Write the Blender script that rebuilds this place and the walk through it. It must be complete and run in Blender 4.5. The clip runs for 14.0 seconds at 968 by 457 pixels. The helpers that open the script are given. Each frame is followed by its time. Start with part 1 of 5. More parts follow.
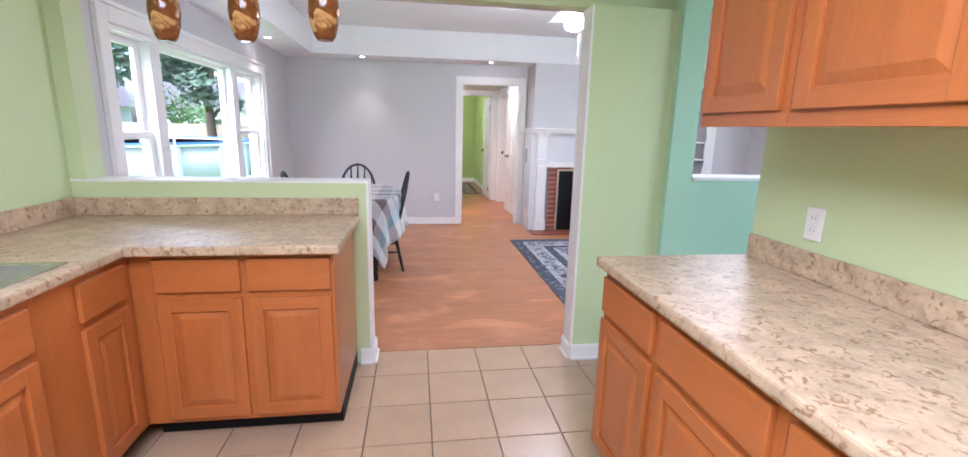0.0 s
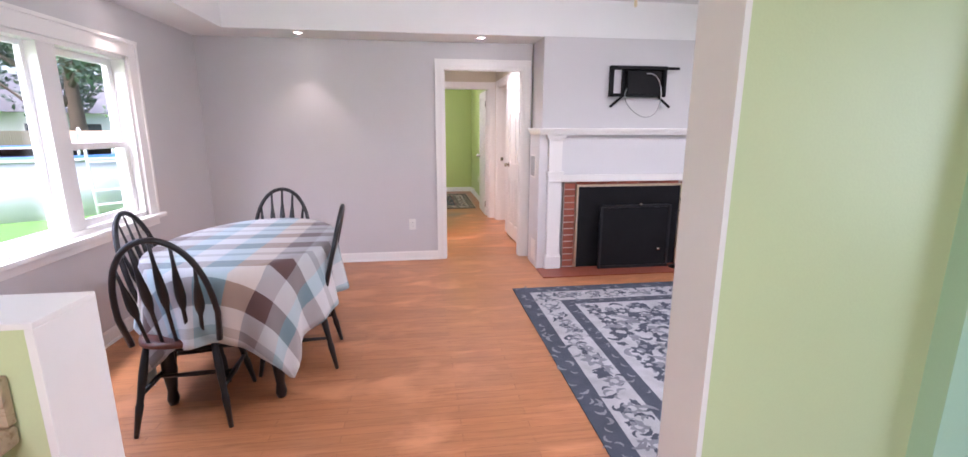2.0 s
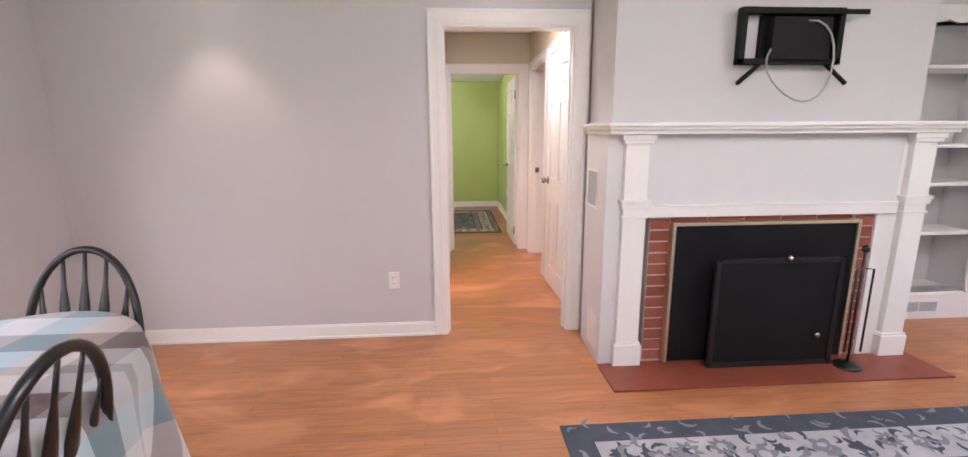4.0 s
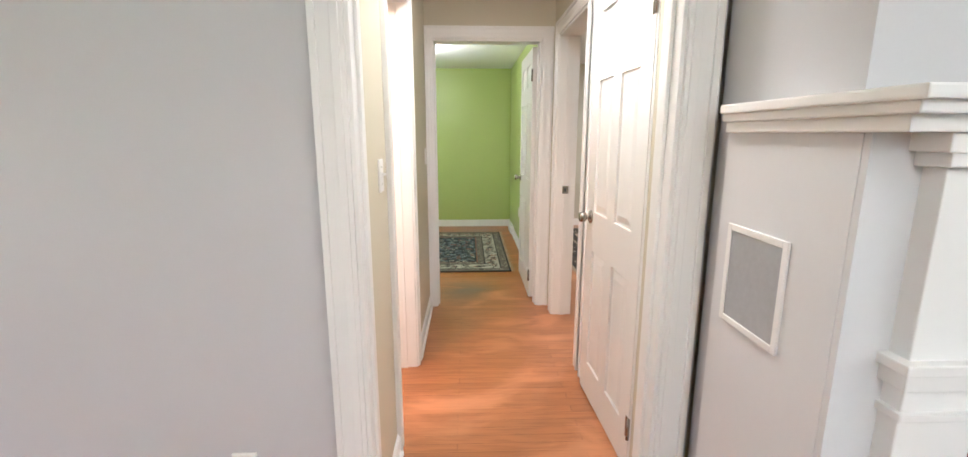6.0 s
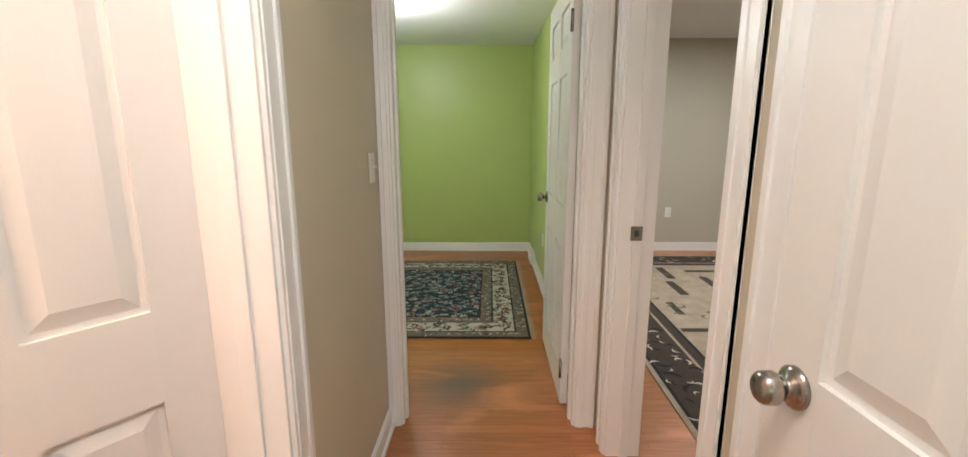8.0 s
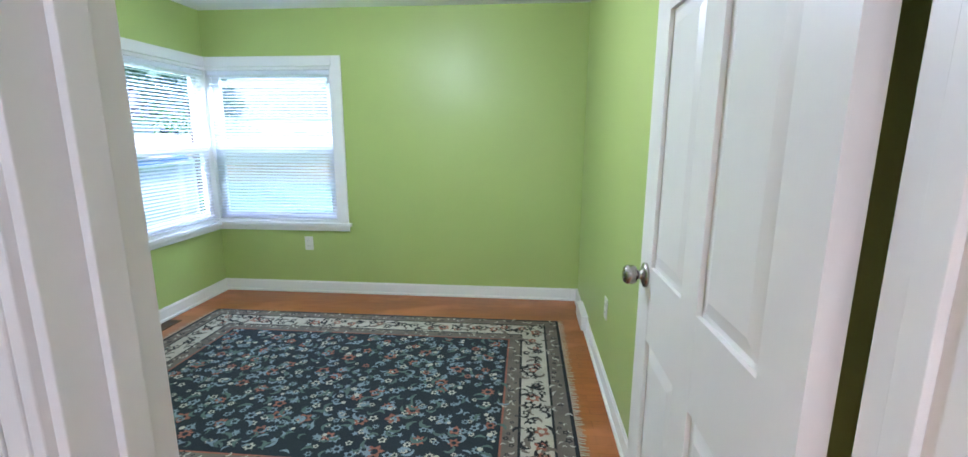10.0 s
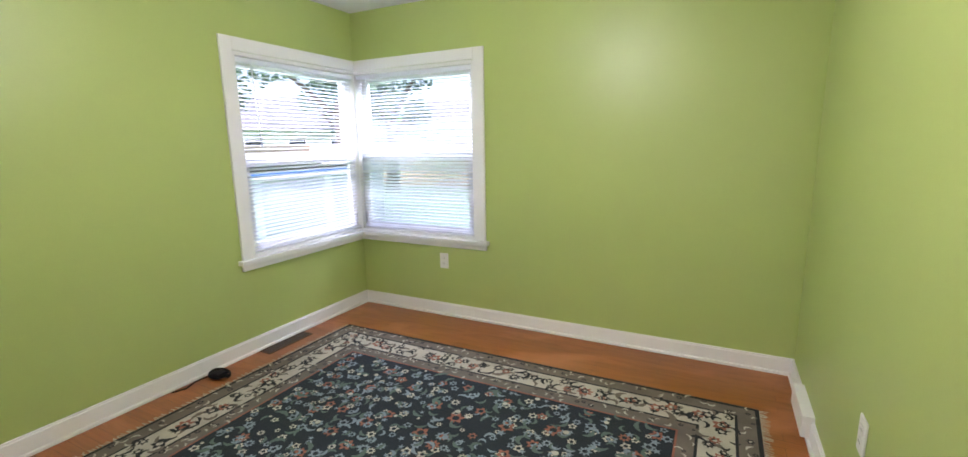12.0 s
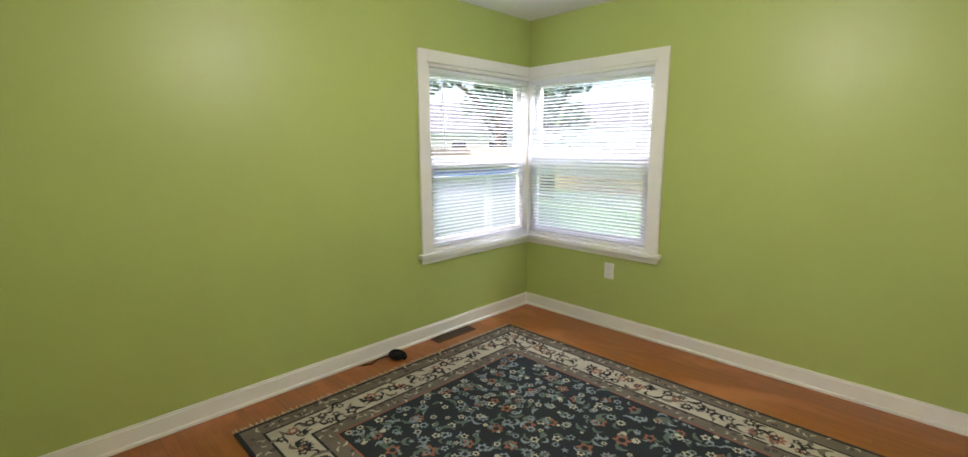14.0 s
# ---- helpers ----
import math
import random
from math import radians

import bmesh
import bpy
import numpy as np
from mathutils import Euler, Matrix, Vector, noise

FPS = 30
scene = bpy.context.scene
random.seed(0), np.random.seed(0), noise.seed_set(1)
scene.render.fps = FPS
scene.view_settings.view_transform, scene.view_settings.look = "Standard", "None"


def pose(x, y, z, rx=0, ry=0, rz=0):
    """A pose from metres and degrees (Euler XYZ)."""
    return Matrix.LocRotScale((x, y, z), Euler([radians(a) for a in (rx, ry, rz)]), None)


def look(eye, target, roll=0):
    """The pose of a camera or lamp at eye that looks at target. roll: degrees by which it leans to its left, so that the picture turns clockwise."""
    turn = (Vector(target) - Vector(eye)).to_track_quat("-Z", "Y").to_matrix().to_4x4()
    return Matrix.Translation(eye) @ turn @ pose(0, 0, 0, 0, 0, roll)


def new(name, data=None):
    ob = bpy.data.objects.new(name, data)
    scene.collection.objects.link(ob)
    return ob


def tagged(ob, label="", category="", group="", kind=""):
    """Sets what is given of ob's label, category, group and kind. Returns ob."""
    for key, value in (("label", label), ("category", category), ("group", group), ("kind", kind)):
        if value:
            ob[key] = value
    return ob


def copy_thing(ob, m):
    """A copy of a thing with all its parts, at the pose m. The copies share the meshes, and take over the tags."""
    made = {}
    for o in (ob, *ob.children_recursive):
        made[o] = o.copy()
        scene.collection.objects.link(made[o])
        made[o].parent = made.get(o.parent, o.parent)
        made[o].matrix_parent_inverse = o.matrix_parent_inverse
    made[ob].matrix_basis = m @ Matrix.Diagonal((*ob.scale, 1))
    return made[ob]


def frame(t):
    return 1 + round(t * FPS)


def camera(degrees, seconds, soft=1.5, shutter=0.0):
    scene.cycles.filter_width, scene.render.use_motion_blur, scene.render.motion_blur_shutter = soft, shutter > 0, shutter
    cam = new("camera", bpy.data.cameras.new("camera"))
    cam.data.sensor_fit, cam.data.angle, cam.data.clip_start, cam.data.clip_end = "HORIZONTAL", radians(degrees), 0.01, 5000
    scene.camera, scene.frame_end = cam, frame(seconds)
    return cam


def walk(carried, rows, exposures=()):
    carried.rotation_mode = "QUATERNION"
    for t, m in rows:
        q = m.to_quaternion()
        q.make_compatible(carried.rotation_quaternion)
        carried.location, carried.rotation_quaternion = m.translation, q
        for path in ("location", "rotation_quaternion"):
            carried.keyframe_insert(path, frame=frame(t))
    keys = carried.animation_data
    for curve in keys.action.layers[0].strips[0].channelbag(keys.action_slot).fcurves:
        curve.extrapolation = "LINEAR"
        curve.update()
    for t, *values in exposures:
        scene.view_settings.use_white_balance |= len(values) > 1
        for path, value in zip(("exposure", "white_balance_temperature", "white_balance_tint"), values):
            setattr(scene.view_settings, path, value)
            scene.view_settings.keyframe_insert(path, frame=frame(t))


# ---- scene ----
cam = camera(92.2, 14.0)
PATH = [
    (0, (0.0, 0.164, 1.396), (0.289, 2.099, 0.978), 1.4),
    (0.5, (0.043, 0.603, 1.394), (0.357, 2.534, 0.978), 1.0),
    (1, (0.14, 1.039, 1.409), (0.461, 2.968, 0.99), 0.6),
    (1.5, (0.294, 1.499, 1.419), (0.608, 3.429, 1.0), 0.4),
    (2, (0.4, 1.971, 1.421), (0.666, 3.908, 1.001), 0.1),
    (2.5, (0.504, 2.478, 1.374), (0.717, 4.425, 0.968), -0.0),
    (3, (0.58, 2.965, 1.381), (0.756, 4.916, 0.976), 0.0),
    (5.5, (0.9, 5.356, 1.369), (0.985, 7.316, 0.963), -0.4),
    (6, (0.956, 5.786, 1.360), (1.023, 7.749, 0.960), 0.0),
    (6.5, (1.019, 6.236, 1.358), (1.076, 8.198, 0.955), 0.1),
    (7, (1.074, 6.654, 1.345), (1.124, 8.617, 0.951), 0.0),
    (7.5, (1.078, 7.002, 1.339), (1.081, 8.967, 0.947), -0.1),
    (8, (1.104, 7.405, 1.329), (1.082, 9.368, 0.930), 0.0),
    (10.5, (1.133, 9.297, 1.305), (0.898, 11.245, 0.92), 0.0),
    (11, (1.136, 9.538, 1.279), (0.777, 11.471, 0.915), -0.3),
    (11.5, (1.154, 9.714, 1.274), (0.492, 11.567, 0.917), -0.7),
    (12, (1.146, 9.773, 1.291), (0.254, 11.525, 0.928), -0.9),
    (12.5, (1.098, 9.778, 1.29), (0.055, 11.447, 0.938), -0.7),
    (13, (1.021, 9.747, 1.291), (-0.134, 11.343, 0.95), -0.3),
    (13.5, (1.017, 9.741, 1.306), (-0.271, 11.233, 0.965), -0.3),
    (14, (1.011, 9.722, 1.306), (-0.385, 11.113, 0.962), -0.2),
]
walk(cam, [(t, look(eye, target, roll)) for t, eye, target, roll in PATH],
     exposures=[(0, 2.05, 5450, 19), (1, 2.08, 5350, 21), (2, 2.02, 5850, 27), (3, 1.95, 6400, 28), (6, 2.05, 5950, 9), (6.9, 1.98, 6200, 8), (7.5, 1.63, 6250, 7), (8.2, 1.63, 6150, 8), (10.5, 2.25, 4950, 17), (11, 2.32, 5350, 22), (11.5, 2.25, 5650, 25), (12.5, 1.88, 6450, 21), (14, 1.77, 6750, 18)])

# ---- world and light ----
world = bpy.data.worlds.new("world")
scene.world = world
world.use_nodes = True
wn = world.node_tree
sky = wn.nodes.new("ShaderNodeTexSky")
sky.sky_type = "NISHITA"
sky.sun_disc = False
sky.sun_elevation, sky.sun_rotation = radians(50), radians(200)
sky.air_density, sky.dust_density = 1.0, 4.0
wn.links.new(sky.outputs[0], wn.nodes["Background"].inputs[0])
wn.nodes["Background"].inputs[1].default_value = 0.15


def lamp(name, kind, at, power, size=0.2, colour=(1, 1, 1), target=None, size_y=None):
    d = bpy.data.lights.new(name, kind)
    d.energy, d.color = power, colour
    if kind == "AREA":
        d.size = size
        if size_y:
            d.shape, d.size_y = "RECTANGLE", size_y
    elif kind in ("POINT", "SPOT"):
        d.shadow_soft_size = size
    ob = new(name, d)
    ob.matrix_world = look(at, target) if target else pose(*at)
    return ob


sun = bpy.data.lights.new("sun", "SUN")
sun.energy, sun.angle, sun.color = 1.5, radians(14), (1.0, 0.97, 0.92)
new("sun", sun).matrix_world = look((0, 0, 30), (8, 12, 0))
WARM, NEUTRAL, COOL = (1.0, 0.84, 0.68), (1.0, 0.96, 0.92), (0.82, 0.91, 1.0)
lamp("kitchen_ceiling_lamp", "AREA", (-0.2, 0.0, 2.38), 29, 1.5, (0.97, 0.97, 1.0))
lamp("living_fan_lamp", "POINT", (1.30, 4.12, 2.14), 17, 0.07, (1.0, 0.96, 0.9))
# added fill light for the fireplace side, no fixture there
lamp("living_far_fill", "AREA", (3.4, 4.6, 2.5), 10, 0.8, (1.0, 0.96, 0.92))
lamp("hall_ceiling_lamp", "AREA", (1.1, 7.6, 2.42), 5.5, 0.3, NEUTRAL)
lamp("bath_lamp", "AREA", (0.05, 7.45, 2.3), 10, 0.4, (1.0, 0.60, 0.42))
lamp("bedroom_ceiling_lamp", "POINT", (0.3, 10.9, 2.0), 12, 0.12, NEUTRAL)
# unseen fill light, added to brighten the guest room
lamp("guest_room_fill", "AREA", (3.2, 10.8, 2.3), 17, 0.8, NEUTRAL)
# daylight in the window openings
lamp("window_daylight_passage", "AREA", (3.24, 1.3, 1.4), 5, 1.1, COOL, (1.5, 1.9, 1.0), 1.1)
lamp("window_daylight_living", "AREA", (-2.05, 4.5, 2.35), 45, 2.6, COOL, (0.5, 4.5, 0.4), 0.5)
lamp("window_daylight_street", "AREA", (5.75, 5.3, 2.4), 18, 1.8, COOL, (3.0, 5.2, 0.4), 0.5)
lamp("window_daylight_bedroom", "AREA", (-0.9, 13.05, 2.15), 24, 1.0, COOL, (-0.6, 11.5, 0.3), 0.3)
lamp("window_daylight_bedroom", "AREA", (-1.8, 12.1, 2.15), 24, 1.0, COOL, (-0.2, 11.8, 0.3), 0.3)


# ---- materials ----
def nd(nt, kind, **inputs):
    n = nt.nodes.new(kind)
    for k, v in inputs.items():
        n.inputs[k.replace("_", " ")].default_value = v
    return n


def rgba(c):
    return (c[0], c[1], c[2], 1)


def mat(name, colour, rough=0.5, vary=0.06, scale=6.0, grain=60.0, bump=0.05, metal=0.0, stretch=(1, 1, 1), spot=None, spot_at=0.62, coat=0.0, random_tint=0.0):
    """A painted or natural surface: broad variation, fine grain and relief."""
    m = bpy.data.materials.new(name)
    m.use_nodes = True
    nt = m.node_tree
    b = nt.nodes["Principled BSDF"]
    b.inputs["Roughness"].default_value, b.inputs["Metallic"].default_value = rough, metal
    b.inputs["Coat Weight"].default_value = coat
    b.inputs["Coat Roughness"].default_value = 0.15
    tc = nd(nt, "ShaderNodeTexCoord")
    mp = nd(nt, "ShaderNodeMapping", Scale=stretch)
    nt.links.new(tc.outputs["Object"], mp.inputs["Vector"])
    n1 = nd(nt, "ShaderNodeTexNoise", Scale=scale, Detail=4.0)
    n2 = nd(nt, "ShaderNodeTexNoise", Scale=grain, Detail=3.0)
    for n in (n1, n2):
        nt.links.new(mp.outputs[0], n.inputs["Vector"])
    r = nt.nodes.new("ShaderNodeValToRGB")
    lo, hi = [max(0, c * (1 - vary)) for c in colour], [min(1, c * (1 + vary)) for c in colour]
    r.color_ramp.elements[0].color, r.color_ramp.elements[1].color = rgba(lo), rgba(hi)
    r.color_ramp.elements[0].position, r.color_ramp.elements[1].position = 0.3, 0.7
    mixf = nd(nt, "ShaderNodeMix", Factor=0.35)
    nt.links.new(n1.outputs[0], mixf.inputs["A"])
    nt.links.new(n2.outputs[0], mixf.inputs["B"])
    nt.links.new(mixf.outputs[0], r.inputs[0])
    out = r.outputs[0]
    if spot:
        n3 = nd(nt, "ShaderNodeTexNoise", Scale=grain * 0.6, Detail=5.0, Distortion=1.2)
        nt.links.new(mp.outputs[0], n3.inputs["Vector"])
        r3 = nt.nodes.new("ShaderNodeValToRGB")
        r3.color_ramp.elements[0].position, r3.color_ramp.elements[1].position = spot_at - 0.05, spot_at + 0.05
        nt.links.new(n3.outputs[0], r3.inputs[0])
        mx = nd(nt, "ShaderNodeMix")
        mx.data_type = "RGBA"
        nt.links.new(r3.outputs[0], mx.inputs["Factor"])
        nt.links.new(out, mx.inputs[6])
        mx.inputs[7].default_value = rgba(spot)
        out = mx.outputs[2]
    if random_tint:
        oi = nd(nt, "ShaderNodeObjectInfo")
        mr = nd(nt, "ShaderNodeMapRange", To_Min=1 - random_tint, To_Max=1 + random_tint)
        nt.links.new(oi.outputs["Random"], mr.inputs[0])
        hs = nd(nt, "ShaderNodeHueSaturation")
        nt.links.new(mr.outputs[0], hs.inputs["Value"])
        nt.links.new(out, hs.inputs["Color"])
        out = hs.outputs[0]
    nt.links.new(out, b.inputs["Base Color"])
    bp = nd(nt, "ShaderNodeBump", Strength=bump, Distance=0.01)
    nt.links.new(n2.outputs[0], bp.inputs["Height"])
    nt.links.new(bp.outputs[0], b.inputs["Normal"])
    return m


def floor_mat(name, base, dark, plank=(0.9, 0.057), stain=None):
    """Oak strip floor, boards along x, with board-to-board tone, grain and worn patches."""
    m = bpy.data.materials.new(name)
    m.use_nodes = True
    nt = m.node_tree
    b = nt.nodes["Principled BSDF"]
    tc = nd(nt, "ShaderNodeTexCoord")
    br = nd(nt, "ShaderNodeTexBrick", Scale=1.0, Mortar_Size=0.0012, Mortar_Smooth=0.6, Bias=0.0, Brick_Width=plank[0], Row_Height=plank[1])
    br.offset = 0.37
    br.inputs["Color1"].default_value, br.inputs["Color2"].default_value = rgba(base), rgba([c * 0.84 for c in base])
    br.inputs["Mortar"].default_value = rgba([c * 0.6 for c in dark])
    nt.links.new(tc.outputs["Object"], br.inputs["Vector"])
    mp = nd(nt, "ShaderNodeMapping", Scale=(1.2, 14.0, 1.0))
    nt.links.new(tc.outputs["Object"], mp.inputs["Vector"])
    g = nd(nt, "ShaderNodeTexNoise", Scale=4.0, Detail=6.0, Distortion=0.4)
    nt.links.new(mp.outputs[0], g.inputs["Vector"])
    mx = nd(nt, "ShaderNodeMix")
    mx.data_type, mx.blend_type = "RGBA", "MIX"
    rg = nt.nodes.new("ShaderNodeValToRGB")
    rg.color_ramp.elements[0].position, rg.color_ramp.elements[1].position = 0.42, 0.75
    rg.color_ramp.elements[1].color = (0.6, 0.6, 0.6, 1)
    nt.links.new(g.outputs[0], rg.inputs[0])
    nt.links.new(rg.outputs[0], mx.inputs["Factor"])
    nt.links.new(br.outputs[0], mx.inputs[6])
    mx.inputs[7].default_value = rgba(dark)
    w = nd(nt, "ShaderNodeTexNoise", Scale=1.6, Detail=5.0, Distortion=0.6)
    mpw = nd(nt, "ShaderNodeMapping", Scale=(1.0, 2.2, 1.0))
    nt.links.new(tc.outputs["Object"], mpw.inputs["Vector"])
    nt.links.new(mpw.outputs[0], w.inputs["Vector"])
    rw = nt.nodes.new("ShaderNodeValToRGB")
    rw.color_ramp.elements[0].position, rw.color_ramp.elements[1].position = 0.52, 0.68
    rw.color_ramp.elements[1].color = (0.7, 0.7, 0.7, 1)
    nt.links.new(w.outputs[0], rw.inputs[0])
    mx2 = nd(nt, "ShaderNodeMix")
    mx2.data_type = "RGBA"
    nt.links.new(rw.outputs[0], mx2.inputs["Factor"])
    nt.links.new(mx.outputs[2], mx2.inputs[6])
    mx2.inputs[7].default_value = rgba([min(1, c * 1.35 + 0.05) for c in base])
    out = mx2.outputs[2]
    if stain:
        (cx, cy, rad), col = stain
        vm = nd(nt, "ShaderNodeVectorMath")
        vm.operation = "DISTANCE"
        vm.inputs[1].default_value = (cx, cy, 0)
        nt.links.new(tc.outputs["Object"], vm.inputs[0])
        ad = nd(nt, "ShaderNodeMath")
        ad.operation = "MULTIPLY_ADD"
        nt.links.new(w.outputs[0], ad.inputs[0])
        ad.inputs[1].default_value = 0.5
        nt.links.new(vm.outputs["Value"], ad.inputs[2])
        mr = nd(nt, "ShaderNodeMapRange", From_Min=rad + 0.05, From_Max=rad + 0.35, To_Min=0.75, To_Max=0.0)
        nt.links.new(ad.outputs[0], mr.inputs[0])
        mx3 = nd(nt, "ShaderNodeMix")
        mx3.data_type = "RGBA"
        nt.links.new(mr.outputs[0], mx3.inputs["Factor"])
        nt.links.new(out, mx3.inputs[6])
        mx3.inputs[7].default_value = rgba(col)
        out = mx3.outputs[2]
    nt.links.new(out, b.inputs["Base Color"])
    rr = nd(nt, "ShaderNodeMapRange", To_Min=0.22, To_Max=0.48)
    nt.links.new(w.outputs[0], rr.inputs[0])
    nt.links.new(rr.outputs[0], b.inputs["Roughness"])
    bp = nd(nt, "ShaderNodeBump", Strength=0.12, Distance=0.003)
    nt.links.new(br.outputs["Fac"], bp.inputs["Height"])
    bp.invert = True
    nt.links.new(bp.outputs[0], b.inputs["Normal"])
    return m


def glass_mat(name, colour=(1, 1, 1), rough=0.0):
    m = bpy.data.materials.new(name)
    m.use_nodes = True
    nt = m.node_tree
    nt.nodes.remove(nt.nodes["Principled BSDF"])
    tr = nd(nt, "ShaderNodeBsdfTransparent", Color=rgba(colour))
    gl = nd(nt, "ShaderNodeBsdfGlossy", Roughness=rough)
    mx = nd(nt, "ShaderNodeMixShader", Fac=0.04)
    nt.links.new(tr.outputs[0], mx.inputs[1])
    nt.links.new(gl.outputs[0], mx.inputs[2])
    nt.links.new(mx.outputs[0], nt.nodes["Material Output"].inputs[0])
    return m


def glow_mat(name, colour, strength):
    m = bpy.data.materials.new(name)
    m.use_nodes = True
    b = m.node_tree.nodes["Principled BSDF"]
    b.inputs["Emission Color"].default_value, b.inputs["Emission Strength"].default_value = rgba(colour), strength
    return m


def plaid_mat():
    """Woven plaid: two sets of stripes, crossed half and half, in cloth coordinates."""
    m = bpy.data.materials.new("plaid_cloth")
    m.use_nodes = True
    nt = m.node_tree
    b = nt.nodes["Principled BSDF"]
    b.inputs["Roughness"].default_value = 0.8
    b.inputs["Sheen Weight"].default_value = 0.3
    uv = nd(nt, "ShaderNodeUVMap")
    sep = nd(nt, "ShaderNodeSeparateXYZ")
    nt.links.new(uv.outputs[0], sep.inputs[0])
    white, brown, blue, grey, tan = (0.58, 0.60, 0.62), (0.085, 0.042, 0.038), (0.20, 0.42, 0.50), (0.30, 0.31, 0.32), (0.50, 0.38, 0.29)
    warp = ((0.0, white), (0.18, blue), (0.36, tan), (0.54, brown), (0.70, grey), (0.86, blue))
    weft = ((0.0, white), (0.22, brown), (0.40, white), (0.56, grey), (0.64, white), (0.80, brown))
    outs = []
    for axis, period, stripes in (("X", 0.80, warp), ("Y", 0.62, weft)):
        md = nd(nt, "ShaderNodeMath")
        md.operation = "MODULO"
        ad = nd(nt, "ShaderNodeMath")
        ad.inputs[1].default_value = 8.16
        nt.links.new(sep.outputs[axis], ad.inputs[0])
        nt.links.new(ad.outputs[0], md.inputs[0])
        md.inputs[1].default_value = period
        dv = nd(nt, "ShaderNodeMath")
        dv.operation = "DIVIDE"
        dv.inputs[1].default_value = period
        nt.links.new(md.outputs[0], dv.inputs[0])
        r = nt.nodes.new("ShaderNodeValToRGB")
        r.color_ramp.interpolation = "CONSTANT"
        e = r.color_ramp.elements
        e[0].position, e[0].color = stripes[0][0], rgba(stripes[0][1])
        e[1].position, e[1].color = stripes[1][0], rgba(stripes[1][1])
        for at, c in stripes[2:]:
            k = e.new(at)
            k.color = rgba(c)
        nt.links.new(dv.outputs[0], r.inputs[0])
        outs.append(r.outputs[0])
    mx = nd(nt, "ShaderNodeMix", Factor=0.5)
    mx.data_type = "RGBA"
    nt.links.new(outs[0], mx.inputs[6])
    nt.links.new(outs[1], mx.inputs[7])
    nt.links.new(mx.outputs[2], b.inputs["Base Color"])
    n = nd(nt, "ShaderNodeTexNoise", Scale=420.0, Detail=2.0)
    nt.links.new(uv.outputs[0], n.inputs["Vector"])
    bp = nd(nt, "ShaderNodeBump", Strength=0.25, Distance=0.002)
    nt.links.new(n.outputs[0], bp.inputs["Height"])
    nt.links.new(bp.outputs[0], b.inputs["Normal"])
    return m


def blind_mat():
    """Thin white vinyl that lets some light through."""
    m = bpy.data.materials.new("white_blind_vinyl")
    m.use_nodes = True
    nt = m.node_tree
    b = nt.nodes["Principled BSDF"]
    b.inputs["Base Color"].default_value, b.inputs["Roughness"].default_value = (0.84, 0.84, 0.87, 1), 0.4
    tl = nd(nt, "ShaderNodeBsdfTranslucent", Color=(0.86, 0.87, 0.95, 1))
    mx = nd(nt, "ShaderNodeMixShader", Fac=0.36)
    nt.links.new(b.outputs[0], mx.inputs[1])
    nt.links.new(tl.outputs[0], mx.inputs[2])
    nt.links.new(mx.outputs[0], nt.nodes["Material Output"].inputs[0])
    return m


GREEN_K = mat("kitchen_green_paint", (0.55, 0.64, 0.37), 0.42, 0.03, 2, 180, 0.04)
# the kitchen green again, with daylight's teal cast put into the colour
GREEN_DAYLIT = mat("daylit_green_paint", (0.44, 0.66, 0.48), 0.42, 0.03, 2, 180, 0.04)
GREEN_B = mat("bedroom_green_paint", (0.42, 0.51, 0.16), 0.40, 0.03, 2, 180, 0.04)
GREY = mat("living_grey_paint", (0.57, 0.56, 0.57), 0.5, 0.02, 2, 180, 0.04)
CREAM = mat("hall_cream_paint", (0.58, 0.53, 0.41), 0.5, 0.03, 2, 180, 0.04)
TAUPE = mat("guest_taupe_paint", (0.50, 0.46, 0.37), 0.5, 0.03, 2, 180, 0.04)
PEACH = mat("bath_paint", (0.75, 0.60, 0.48), 0.5, 0.03, 2, 180, 0.04)
# slightly greyer than the trim white, for the mantel's frieze and left side panel
MANTELG = mat("pale_grey_mantel", (0.66, 0.66, 0.67), 0.4, 0.012, 3, 60, 0.02)
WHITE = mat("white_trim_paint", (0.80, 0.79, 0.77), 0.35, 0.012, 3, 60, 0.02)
CEIL = mat("ceiling_paint", (0.82, 0.82, 0.82), 0.8, 0.02, 2, 120, 0.06)
DOORW = mat("door_paint", (0.78, 0.76, 0.73), 0.35, 0.012, 3, 60, 0.03, stretch=(4, 4, 0.6))
MAPLE = mat("maple_cabinet", (0.42, 0.128, 0.030), 0.34, 0.14, 3.0, 26, 0.05, stretch=(5, 5, 0.7), coat=0.25)
MAPLE_H = mat("maple_cabinet_rail", (0.42, 0.128, 0.030), 0.34, 0.14, 3.0, 26, 0.05, stretch=(0.7, 0.7, 5), coat=0.25)
COUNTER = mat("speckled_laminate", (0.49, 0.365, 0.245), 0.36, 0.30, 14, 62, 0.01, spot=(0.29, 0.18, 0.10), spot_at=0.60)
TILE = mat("beige_floor_tile", (0.43, 0.295, 0.19), 0.32, 0.09, 5, 40, 0.05, random_tint=0.05)
GROUT = mat("dark_grout", (0.13, 0.09, 0.065), 0.9, 0.15)
BLACK = mat("black_lacquer", (0.010, 0.010, 0.011), 0.28, 0.2)
BLACKM = mat("black_metal", (0.010, 0.010, 0.011), 0.55, 0.2, bump=0.1)
